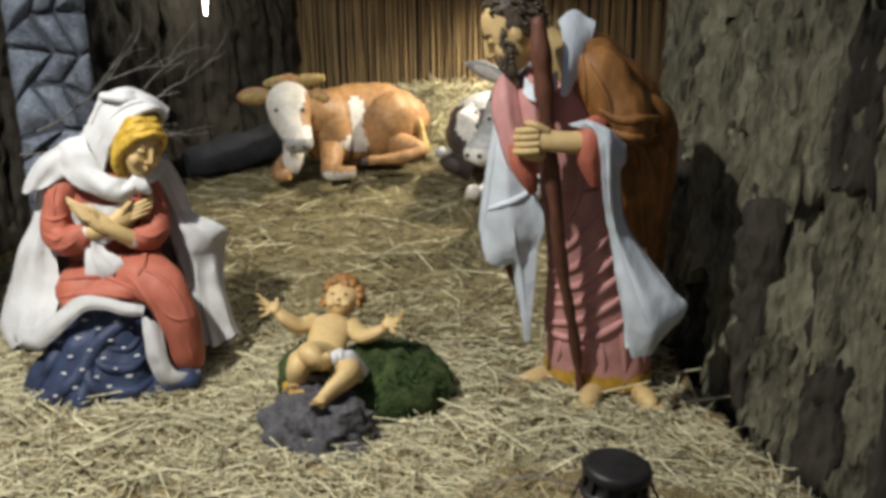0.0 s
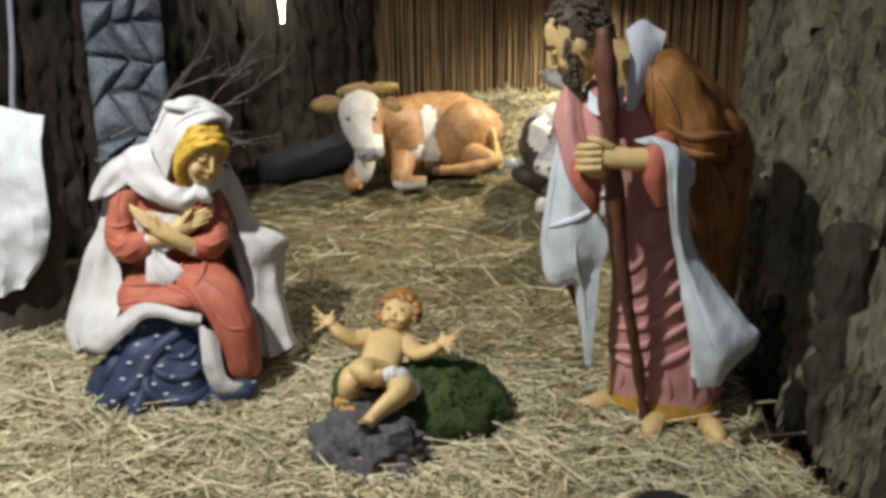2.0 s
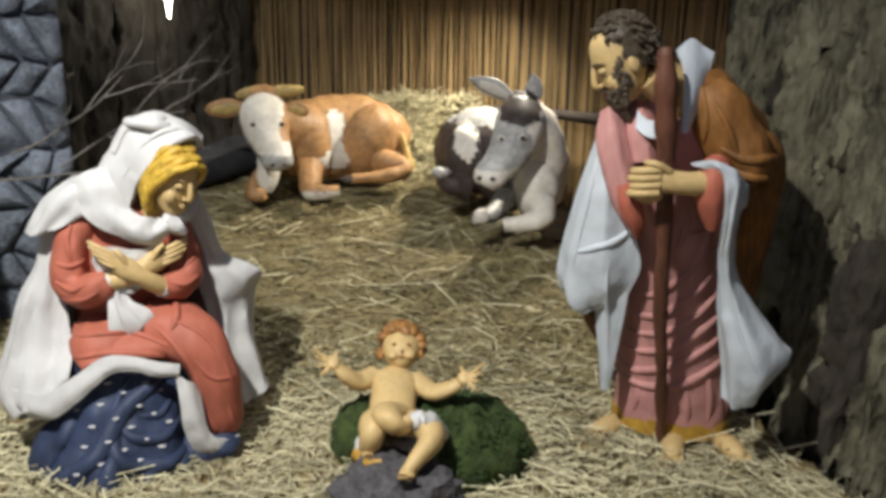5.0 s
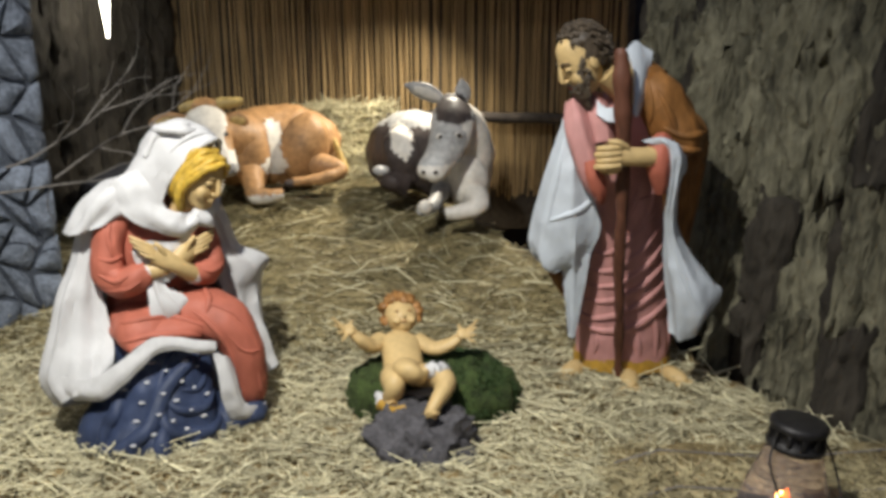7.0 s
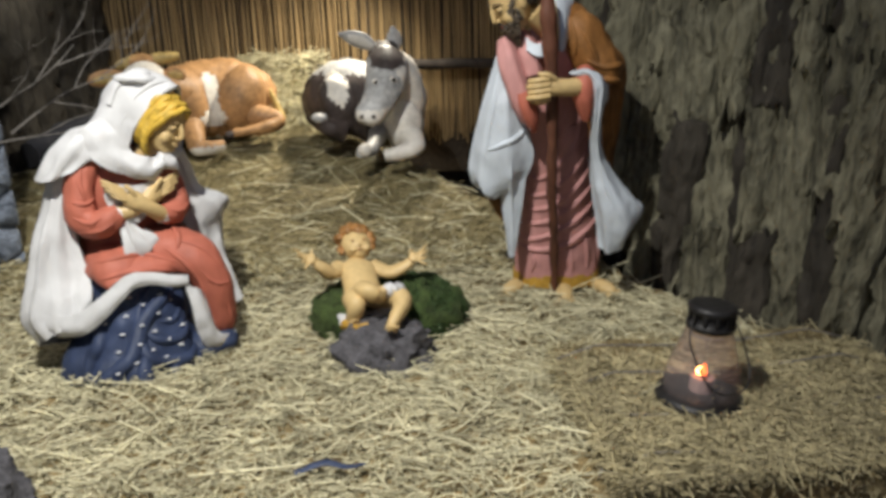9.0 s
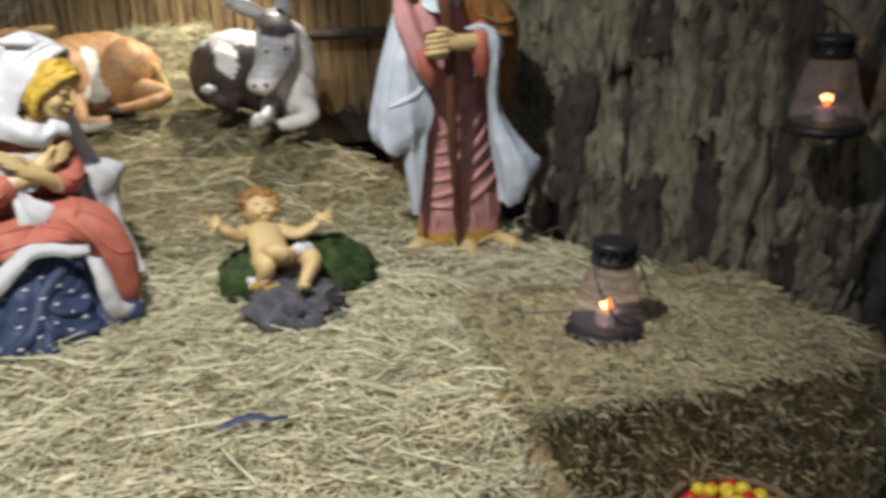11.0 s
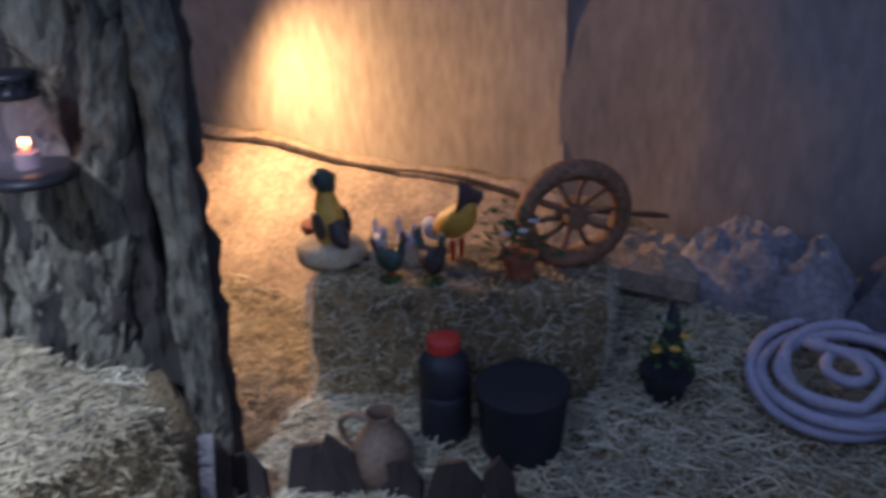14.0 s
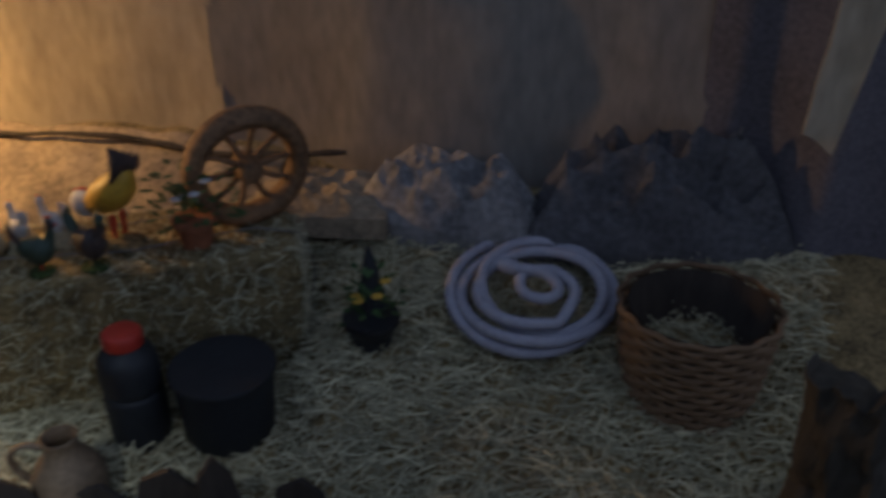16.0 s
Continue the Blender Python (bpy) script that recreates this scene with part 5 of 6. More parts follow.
def lantern(m, label, bail):
    root = empty("lantern", m, label, "lantern", "lanterns")
    bm = bmesh.new()
    tube(bm, [(0, 0, 0, .112, .112), (0, 0, .008, .120, .120), (0, 0, .022, .118, .118), (0, 0, .032, .104, .104), (0, 0, .036, .085, .085)], n=36, steps=3)
    part("base", bm, IRON, root, "black iron base")
    bm = bmesh.new()
    tube(bm, [(0, 0, .034, .100, .100), (0, 0, .06, .103, .103), (0, 0, .11, .092, .092), (0, 0, .17, .074, .074), (0, 0, .225, .058, .058)], n=36, steps=5, cap=False)
    ob = part("glass", bm, LAMPGLASS, root, "smoky clear glass")
    ob.visible_shadow = False
    lid = empty("lid", Matrix(), "black pierced iron lid", "")
    lid.parent = root
    bm = bmesh.new()
    tube(bm, [(0, 0, .220, .064, .064), (0, 0, .230, .066, .066), (0, 0, .238, .056, .056), (0, 0, .262, .054, .054), (0, 0, .266, .064, .064), (0, 0, .280, .064, .064), (0, 0, .286, .052, .052), (0, 0, .284, .034, .034), (0, 0, .276, .030, .030)], n=32, steps=2)
    part("cap", bm, IRON, lid)
    for k in range(12):
        a = k * math.pi / 6
        bm = bmesh.new()
        box(bm, (-.005, -.004, .238), (.005, .004, .264), .001)
        o = part("rib", bm, IRON, lid)
        o.matrix_local = pose(math.cos(a) * .059, math.sin(a) * .059, 0, 0, 0, math.degrees(a) + 90)
    bm = bmesh.new()
    tube(bm, [(0, 0, .034, .030, .030), (0, 0, .075, .030, .030)], n=20, steps=2)
    part("candle", bm, CANDLE, root, "short wax candle")
    bm = bmesh.new()
    tube(bm, [(0, 0, .078, .004, .004), (0, 0, .088, .010, .010), (.001, 0, .101, .006, .006), (.003, 0, .114, .001, .001)], n=12, steps=4)
    part("flame", bm, FLAME, root, "small orange flame")
    bm = bmesh.new()
    w = .0026
    if bail:
        tube(bm, [(-.066, 0, .25, w, w), (-.09, -.03, .19, w, w), (-.07, -.098, .10, w, w), (0, -.115, .075, w, w), (.07, -.098, .10, w, w), (.09, -.03, .19, w, w), (.066, 0, .25, w, w)], n=7, steps=6)
    else:
        tube(bm, [(-.066, 0, .25, w, w), (-.07, .02, .30, w, w), (0, .06, .36, w, w), (.07, .02, .30, w, w), (.066, 0, .25, w, w)], n=7, steps=6)
    part("handle", bm, IRON, root, "thin wire handle")
    return root


LAN1, LAN2 = (.928, -.670, .052), (1.60, -.72, .64)
lantern(pose(*LAN1, 2, 4, 20) @ Matrix.Diagonal((1.08, 1.08, 1.08, 1)), "black iron lantern with lit candle on straw", True)
lantern(pose(*LAN2, 0, 0, 0), "lit iron lantern hanging on the bark wall", False)
for n, p in (("lantern_flame", LAN1), ("hanging_lantern_flame", LAN2)):
    lamp(n, "POINT", (p[0], p[1], p[2] + .10), (0, 0, 0), .12, (1, .38, .10), .012)
# ---------------------------------------------------------------- fruit basket on the lower floor
basket = empty("fruit_basket", pose(1.03, -1.27, GROUND), "round wicker basket heaped with red and yellow apples", "basket")
bm = bmesh.new()
for k in range(7):
    z, r = .02 + .03 * k, .115 + .008 * k
    tube(bm, [(math.cos(a) * r, math.sin(a) * r, z + .004 * math.sin(a * 12 + k * 3.1), .014, .016) for a in np.linspace(0, 2 * math.pi, 37)], n=7, steps=2, ref=(0, 0, 1))
part("weave", bm, WICKER, basket)
bm = bmesh.new()
tube(bm, [(math.cos(a) * .178, math.sin(a) * .178, .225 + .004 * math.sin(a * 20), .013, .013) for a in np.linspace(0, 2 * math.pi, 61)], n=8, steps=2, ref=(0, 0, 1))
part("rim", bm, WICKER, basket, "thick plaited rim")
bm = bmesh.new()
tube(bm, [(0, 0, .0, .11, .11), (0, 0, .02, .115, .115)], n=20, steps=1)
part("bottom", bm, WICKER, basket)
apples = []
for mat in (APPLE_RED, APPLE_YELLOW):
    bm = bmesh.new()
    tube(bm, [(0, 0, -.017, .006, .006), (0, 0, -.020, .012, .012), (0, 0, -.008, .020, .020), (0, 0, .006, .0215, .0215), (0, 0, .016, .015, .015), (0, 0, .014, .004, .004), (0, 0, .026, .0015, .0015)], n=12, steps=3)
    ob = finish("apple", bm, mat)
    apples.append(tagged(ob, "small red apple in the wicker basket" if mat is APPLE_RED else "small yellow apple in the wicker basket", "apple", "apples in the basket"))
r = random.Random(2)
first = {0: True, 1: True}
for ring, count, z in ((0.0, 1, .268), (.045, 6, .26), (.088, 12, .247), (.130, 18, .228)):
    for k in range(count):
        a = 2 * math.pi * k / count + ring * 9
        m = pose(1.03 + math.cos(a) * ring + r.uniform(-.006, .006), -1.27 + math.sin(a) * ring + r.uniform(-.006, .006), GROUND + z + r.uniform(-.006, .006), r.uniform(-60, 60), r.uniform(-60, 60), 0)
        w = 0 if r.random() < .45 else 1
        if first[w]:
            apples[w].matrix_world = m
            first[w] = False
        else:
            copy_thing(apples[w], m)

# ---------------------------------------------------------------- right side


def ground(x, y):
    return float(height(x, y))


def bird(name, at, turn, s, mats, label, base=(.6, .5, .16), head=1):
    """A plain figurine: body, neck, head, beak, tail, legs."""
    bm = bmesh.new()
    tube(bm, [(-.75, 0, .95, .10, .10), (-.5, 0, .85, .30, .28), (0, 0, .72, .48, .42), (.4, 0, .80, .38, .36), (.6, 0, 1.05, .22, .22), (.68, 0, 1.35, .17, .17)], 0, 20, 5, ref=(0, 1, 0))
    ball(bm, (.72, 0, 1.48), (.22, .19, .20), head, seg=14)
    tube(bm, [(.88, 0, 1.46, .07, .07), (1.05, 0, 1.42, .02, .02)], 2, 8, 3, ref=(0, 1, 0))
    for k in range(3):
        ball(bm, (.62 + .10 * k, 0, 1.69 - .03 * abs(k - 1)), (.06, .03, .07), 2, seg=8)
    for k in range(4):
        tube(bm, [(-.55, .06 * (k - 1.5), .95, .09, .06), (-.85, .08 * (k - 1.5), 1.25 + .06 * k, .12, .05), (-.95 + .05 * k, .1 * (k - 1.5), 1.55 + .05 * k, .03, .02)], 1, 10, 4, ref=(0, 1, 0))
    for y in (-.18, .18):
        tube(bm, [(.05, y, .40, .06, .06), (.07, y, .02, .04, .04), (.2, y, .0, .05, .03)], 2, 8, 3)
    ball(bm, (0, 0, .05), base, 3, rough=.08, freq=4, seg=18)
    bmesh.ops.scale(bm, vec=(s * .66, s * .72, s * 1.04), verts=bm.verts[:])
    ob = finish(name, bm, mats)
    ob.matrix_world = pose(*at, 0, 0, turn)
    return tagged(ob, label, "figurine", "poultry figurines")


def perched_duck(at, turn):
    """An upright duck with a dark cap of feathers, seated on a broad pale nest."""
    bm = bmesh.new()
    # 0 yellow 1 green 2 horn 3 nest 4 dark
    tube(bm, [(0, 0, .0, .105, .105), (0, 0, .03, .135, .13), (0, 0, .075, .125, .12), (0, 0, .095, .085, .08)], 3, 26, 4, rough=.014)
    tube(bm, [(-.02, 0, .08, .05, .05), (-.01, 0, .13, .062, .060), (.0, 0, .19, .056, .056), (.01, 0, .245, .042, .042), (.015, 0, .28, .034, .034)], 0, 20, 5, ref=(0, 1, 0))
    ball(bm, (.02, 0, .315), (.052, .048, .046), 1, rough=.010, freq=30, seg=18)
    tube(bm, [(.055, 0, .305, .020, .014), (.095, 0, .298, .018, .008)], 2, 10, 3, ref=(0, 1, 0))
    tube(bm, [(-.045, 0, .16, .035, .04), (-.085, 0, .12, .035, .04), (-.125, 0, .10, .012, .02)], 4, 14, 4, ref=(0, 1, 0))
    for y in (-.055, .055):
        ball(bm, (-.02, y, .16), (.045, .016, .055), 4, (0, 30, 0), .004, 30, 14)
    ob = finish("duck_figurine", bm, [YELLOW, GREENGLAZE, HORN, NEST, DARKHIDE])
    ob.matrix_world = pose(*at, 0, 0, turn)
    return tagged(ob, "yellow duck figurine with dark green head on pale nest", "figurine", "poultry figurines")


def pecking_rooster(at, turn):
    """A rooster bent down to feed, tail raised."""
    bm = bmesh.new()
    # 0 yellow 1 dark 2 red 3 white 4 straw base
    ball(bm, (0, 0, .012), (.085, .065, .022), 4, rough=.01, freq=14, seg=16)
    for y in (-.022, .022):
        tube(bm, [(.0, y, .11, .012, .012), (.005, y, .03, .007, .007), (.025, y, .02, .008, .005)], 2, 8, 3)
    tube(bm, [(.105, 0, .115, .030, .030), (.075, 0, .140, .042, .042), (.03, 0, .165, .060, .056), (-.02, 0, .20, .064, .056), (-.05, 0, .245, .045, .040), (-.06, 0, .275, .024, .022)], 0, 22, 6, ref=(0, 1, 0))
    ball(bm, (.120, 0, .125), (.052, .044, .046), 3, rough=.006, freq=30, seg=16)
    tube(bm, [(.16, 0, .110, .014, .012), (.185, 0, .092, .004, .004)], 2, 8, 3, ref=(0, 1, 0))
    for k in range(3):
        ball(bm, (.12 + .018 * k, 0, .168 - .006 * k), (.013, .007, .014), 2, seg=8)
    for k in range(5):
        o = .013 * (k - 2)
        tube(bm, [(-.045, o, .235, .022, .012), (-.075, o * 1.4, .275 + .010 * k, .024, .010), (-.085 + .006 * k, o * 1.6, .310 + .012 * k, .006, .004)], 1, 10, 4, ref=(0, 1, 0))
    ob = finish("rooster_figurine", bm, [YELLOW, DARKHIDE, REDPLASTIC, WHITE, STRAW_BED])
    ob.matrix_world = pose(*at, 0, 0, turn)
    return tagged(ob, "yellow rooster figurine bent down with raised dark tail", "figurine", "poultry figurines")


NEST = material("pale_woven_nest", (0.40, 0.33, 0.20), 0.85, 0.35, 14, 90, 0.6)
perched_duck((2.66, -.76, .02), 70)
bird("hen_figurine", (2.78, -.90, .02), 60, .085, [WHITE, WHITE, REDPLASTIC, NEST], "small white hen figurine on a pale nest", base=(.95, .85, .5))
bird("hen_figurine", (2.83, -.99, .02), 80, .090, [WHITE, WHITE, REDPLASTIC, NEST], "small white hen figurine behind its twin", base=(.95, .85, .5))
pecking_rooster((2.86, -1.20, .02), 78)
bird("dark_hen_figurine", (2.64, -1.06, .02), -60, .105, [GREENGLAZE, DARKHIDE, REDPLASTIC, MOSS], "dark green hen figurine on the bale edge")
bird("dark_hen_figurine", (2.70, -1.20, .02), -100, .115, [DARKHIDE, GREENGLAZE, HORN, MOSS], "blackish hen figurine beside the dark green one")


def pot(at, r, h, label, mat):
    root = empty("flower_pot", pose(*at), label, "pot", "flower pots")
    bm = bmesh.new()
    tube(bm, [(0, 0, 0, r * .7, r * .7), (0, 0, h * .75, r * .93, r * .93), (0, 0, h * .78, r * 1.05, r * 1.05), (0, 0, h, r * 1.08, r * 1.08), (0, 0, h * .98, r * .92, r * .92), (0, 0, h * .8, r * .88, r * .88)], n=24, steps=2)
    part("body", bm, mat, root)
    return root


pot((2.72, -.64, .02), .06, .11, "small terracotta pot behind the duck figurine", TERRACOTTA)
p1 = pot((2.90, -1.44, .02), .065, .10, "terracotta pot of dark leafy plant by the wheel", TERRACOTTA)
p2 = pot((2.86, -2.02, ground(2.86, -2.02)), .085, .10, "dark pot of plants on the straw", BLACKPLASTIC)
p3 = pot((2.50, -3.52, -.44), .10, .12, "dark pot of yellow-green leaves in lamplight", BLACKPLASTIC)
for root, h, n in ((p1, .17, 130), (p2, .16, 54), (p3, .22, 90)):
    rng = random.Random(n)
    bm = bmesh.new()
    for k in range(n):
        a, rr, z = rng.uniform(0, 6.28), rng.uniform(.0, .15 if root is p1 else .09), rng.uniform(.09, .09 + h)
        c = Vector((math.cos(a) * rr, math.sin(a) * rr, z))
        d = Vector((math.cos(a), math.sin(a), rng.uniform(-.3, .9))).normalized() * rng.uniform(.03, .05)
        s = d.cross(Vector((0, 0, 1))).normalized() * .012
        v = [bm.verts.new(q) for q in (c, c + d * .5 + s, c + d, c + d * .5 - s)]
        w = [bm.verts.new(q.co + Vector((0, 0, -.0015))) for q in v]
        bm.faces.new(v)
        bm.faces.new(w[::-1])
        for i in range(4):
            bm.faces.new((v[i], w[i], w[(i + 1) % 4], v[(i + 1) % 4]))
    part("leaves", bm, YELLOWLEAF if root is p3 else LEAFY, root, "small dark leaves", smooth=False)
    for k in range(5):
        a = k * 1.3
        bm = bmesh.new()
        c = (math.cos(a) * .05, math.sin(a) * .05, .14 + .02 * k)
        for q in range(6):
            b = q * 1.047
            ball(bm, (c[0] + .011 * math.cos(b), c[1] + .011 * math.sin(b), c[2]), (.008, .008, .004), 0, seg=7)
        part("flower", bm, YELLOW if root is p2 else WHITE, root, "small yellow flower" if root is p2 else "small white flower")

# dark cone beside the planted pot
bm = bmesh.new()
tube(bm, [(0, 0, 0, .06, .06), (0, 0, .02, .055, .055), (0, 0, .10, .035, .035), (0, 0, .22, .008, .008)], n=18, steps=3, rough=.01)
ob = finish("bottle", bm, BLACKPLASTIC)
ob.matrix_world = pose(2.93, -2.00, ground(2.93, -2.0) + .06)
tagged(ob, "slender dark bottle standing among potted plants", "bottle")

# wheel
wheel = empty("cart_wheel", pose(3.08, -1.555, .225, 0, -10, 0) @ pose(0, 0, 0, 0, 0, 42), "old wooden cart wheel leaning at the slope", "wheel")
bm = bmesh.new()
R = .178
tube(bm, [(0, math.cos(a) * R, math.sin(a) * R, .045, .036) for a in np.linspace(0, 2 * math.pi, 41)], n=8, steps=2, ref=(1, 0, 0), rough=.004)
part("rim", bm, WHEELWOOD, wheel)
bm = bmesh.new()
tube(bm, [(-.06, 0, 0, .03, .03), (-.05, 0, 0, .038, .038), (.0, 0, 0, .045, .045), (.05, 0, 0, .036, .036)], n=16, steps=3, ref=(0, 1, 0))
part("hub", bm, WHEELWOOD, wheel)
for k in range(10):
    a = k * .628
    bm = bmesh.new()
    tube(bm, [(0, math.cos(a) * .03, math.sin(a) * .03, .012, .012), (0, math.cos(a) * .11, math.sin(a) * .11, .010, .010), (0, math.cos(a) * .20, math.sin(a) * .16, .012, .012)], n=8, steps=3)
    part("spoke", bm, WHEELWOOD, wheel)

# jar with a red lid; a round tub stands in for the shadow behind it
jar = empty("jar", pose(2.50, -1.385, GROUND + .01), "black plastic jar with a red screw lid", "jar")
bm = bmesh.new()
tube(bm, [(0, 0, 0, .082, .082), (0, 0, .02, .088, .088), (0, 0, .17, .088, .088), (0, 0, .19, .078, .078), (0, 0, .21, .088, .088), (0, 0, .30, .085, .085), (0, 0, .34, .055, .055), (0, 0, .36, .05, .05)], n=24, steps=4)
part("body", bm, BLACKPLASTIC, jar)
bm = bmesh.new()
tube(bm, [(0, 0, .345, .056, .056), (0, 0, .355, .058, .058), (0, 0, .385, .057, .057), (0, 0, .392, .048, .048)], n=24, steps=2)
part("lid", bm, REDPLASTIC, jar, "red screw lid")
bm = bmesh.new()
tube(bm, [(0, 0, 0, .12, .12), (0, 0, .03, .135, .135), (0, 0, .22, .15, .15), (0, 0, .235, .16, .16), (0, 0, .25, .155, .155), (0, 0, .22, .135, .135), (0, 0, .10, .12, .12)], n=28, steps=4)
ob = finish("tub", bm, BLACKPLASTIC)
ob.matrix_world = pose(2.58, -1.64, GROUND + .01)
tagged(ob, "dark round tub added for the shadowed gap before the bale", "tub")

# coiled hose
hose = empty("coiled_hose", pose(3.04, -2.52, -.125, 0, -16, 0), "coil of thick pale grey hose on straw", "hose")
bm = bmesh.new()
keys = []
for i in range(84):
    a = i / 83 * 2 * math.pi * 3.6
    turn_no = int(a / (2 * math.pi))
    rr = .262 - .013 * turn_no - .0006 * i + .012 * math.sin(i * .31)
    cx, cy = .018 * math.sin(a * .5 + 1), .022 * math.sin(a * .37)
    keys.append((cx + math.cos(a) * rr * .92, cy + math.sin(a) * rr, .016 * turn_no + .014 * math.sin(a * 1.5), .019, .019))
keys += [(-.02, -.12, .07, .019, .019), (.05, -.04, .075, .019, .019), (.02, .05, .075, .019, .019), (-.05, .04, .07, .019, .019), (-.07, -.03, .07, .019, .019), (-.03, -.07, .075, .019, .019), (.02, -.02, .09, .019, .019), (.03, .07, .09, .019, .019)]
tube(bm, keys, n=10, steps=3, ref=(0, 0, 1))
part("coil", bm, HOSE, hose)
bm = bmesh.new()
tube(bm, [(.03, .07, .09, .024, .024), (.035, .10, .09, .025, .025), (.04, .13, .088, .018, .018)], n=12, steps=3, ref=(0, 0, 1))
part("coupling", bm, HOSE, hose, "pale plastic coupling")

# crumpled rock paper along the foot of the burlap


def crumple(name, at, size, mat, label, seed, turn=0):
    bm = bmesh.new()
    n = 40
    vs = []
    for i in range(n + 1):
        row = []
        for j in range(n + 1):
            u, v = i / n * 2 - 1, j / n * 2 - 1
            p = Vector((u * 2.2 + seed, v * 2.2, seed))
            ridge = 0
            for k, (f, g) in enumerate(((.8, .55), (1.7, .42), (3.6, .16))):
                ridge += g * (1 - 2 * abs(noise.noise(p * f + Vector((k * 7, 0, 0)))))
            fall = max(0, 1 - (u * u) ** 2) * max(0, 1 - (v * v) ** 2)
            row.append(bm.verts.new((u * size[0], v * size[1], size[2] * fall * (.45 + ridge))))
        vs.append(row)
    for i in range(n):
        for j in range(n):
            bm.faces.new((vs[i][j], vs[i + 1][j], vs[i + 1][j + 1], vs[i][j + 1]))
    rim = [e for e in bm.edges if e.is_boundary]
    made = bmesh.ops.extrude_edge_only(bm, edges=rim)
    for v in made["geom"]:
        if isinstance(v, bmesh.types.BMVert):
            v.co.z -= .08
    ob = finish(name, bm, mat, smooth=False)
    ob.matrix_world = pose(*at, 0, 0, turn)
    return tagged(ob, label, "rock paper", "crumpled paper rocks")


bm = bmesh.new()
gx, gy = np.linspace(2.86, 3.53, 30), np.linspace(1.2, -1.5, 90)
rows = []
for x in gx:
    row = []
    for y in gy:
        p = Vector((x * 5, y * 5, 2))
        k = sum(g * (1 - 2 * abs(noise.noise(p * f))) for f, g in ((.6, .5), (1.3, .3), (2.9, .2)))
        row.append(bm.verts.new((x, y, ground(x, y) + .015 + .035 * k * min(1, (3.56 - x) * 5) * min(1, (x - 2.86) * 8) - (.05 if x < 2.87 else 0))))
    rows.append(row)
for a, b in zip(rows, rows[1:]):
    for c in range(len(gy) - 1):
        bm.faces.new((a[c], a[c + 1], b[c + 1], b[c]))
tagged(finish("paper_slope", bm, PAPER), "crumpled brown paper slope under the burlap hem", "rock paper", "crumpled paper rocks")
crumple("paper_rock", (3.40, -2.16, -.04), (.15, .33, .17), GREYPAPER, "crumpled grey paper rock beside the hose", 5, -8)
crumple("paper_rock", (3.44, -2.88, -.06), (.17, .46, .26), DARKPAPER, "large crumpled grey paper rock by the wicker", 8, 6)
crumple("paper_rock", (3.38, -1.70, .0), (.18, .25, .05), PAPER, "low crumpled grey paper by the wheel", 11, 6)

# wicker hamper and dark post at the far right
hamper = empty("wicker_hamper", pose(2.90, -3.0, -.40), "tall brown wicker hamper standing on straw", "basket")
for k in range(17):
    bm = bmesh.new()
    z, r0 = .012 + .024 * k, .18 + .003 * k
    tube(bm, [(math.cos(a) * (r0 + .006 * math.sin(a * 14 + k * math.pi)), math.sin(a) * (r0 + .006 * math.sin(a * 14 + k * math.pi)), z, .011, .008) for a in np.linspace(0, 2 * math.pi, 85)], n=6, steps=1, ref=(0, 0, 1))
    part("withy", bm, WICKER, hamper)
bm = bmesh.new()
tube(bm, [(0, 0, .005, .02, .02), (0, 0, .012, .150, .150), (0, 0, .10, .168, .168), (0, 0, .25, .186, .186), (0, 0, .395, .205, .205)], n=28, steps=2, cap=False)
part("lining", bm, DARKWOOD, hamper)
bark_slab("dark_post", .22, .62, .05, BROWN_BARK, None, 140, (2.35, -3.30, GROUND), -120)
tagged(bpy.data.objects["dark_post"], "short dark rough bark post at the edge", "post")

# pointed boards along the front of the lower floor
r = random.Random(17)
fence = [(1.80, -.99, .30, 6), (1.90, -1.06, .22, -4), (2.02, -1.20, .24, 8), (2.08, -1.32, .30, -14), (2.14, -1.46, .20, 5), (2.17, -1.62, .26, 10), (2.22, -1.80, .30, -6), (2.25, -1.98, .22, 4), (2.27, -2.20, .16, 3), (2.30, -2.45, .18, -5)]
for k, (x, y, h, lean) in enumerate(fence):
    bm = bmesh.new()
    w = .05 + .02 * (k % 3)
    outline = [(-w, 0), (w, 0), (w * .95, h * .72), (w * .1, h), (-w * .8, h * .80)]
    a = [bm.verts.new((p[0] + r.uniform(-.006, .006), -.011, p[1] + r.uniform(-.01, .01) * (p[1] > 0))) for p in outline]
    b = [bm.verts.new((v.co.x, .011, v.co.z - .004 * (v.co.z > 0))) for v in a]
    bm.faces.new(a)
    bm.faces.new(b[::-1])
    for i in range(5):
        bm.faces.new((a[i], b[i], b[(i + 1) % 5], a[(i + 1) % 5]))
    ob = finish("pointed_board", bm, DARKWOOD, smooth=False)
    ob.matrix_world = pose(x, y, GROUND - .03, 0, lean, -65 + r.uniform(-25, 25))
    tagged(ob, "short dark weathered board with a broken point", "board", "pointed boards")
bm = bmesh.new()
box(bm, (-.022, -.012, 0), (.022, .012, .36), .004, 2)
ob = finish("pale_stake", bm, TWIG)
ob.matrix_world = pose(1.72, -1.06, GROUND - .02, 0, 5, -40)
tagged(ob, "short pale wooden stake beside the bark wall", "stake")

# ---------------------------------------------------------------- left side: branch, cable, draped cloth
branch = empty("dry_branch", pose(-1.35, .62, .62), "leafless grey branch spreading behind the seated statue", "branch")
r = random.Random(33)


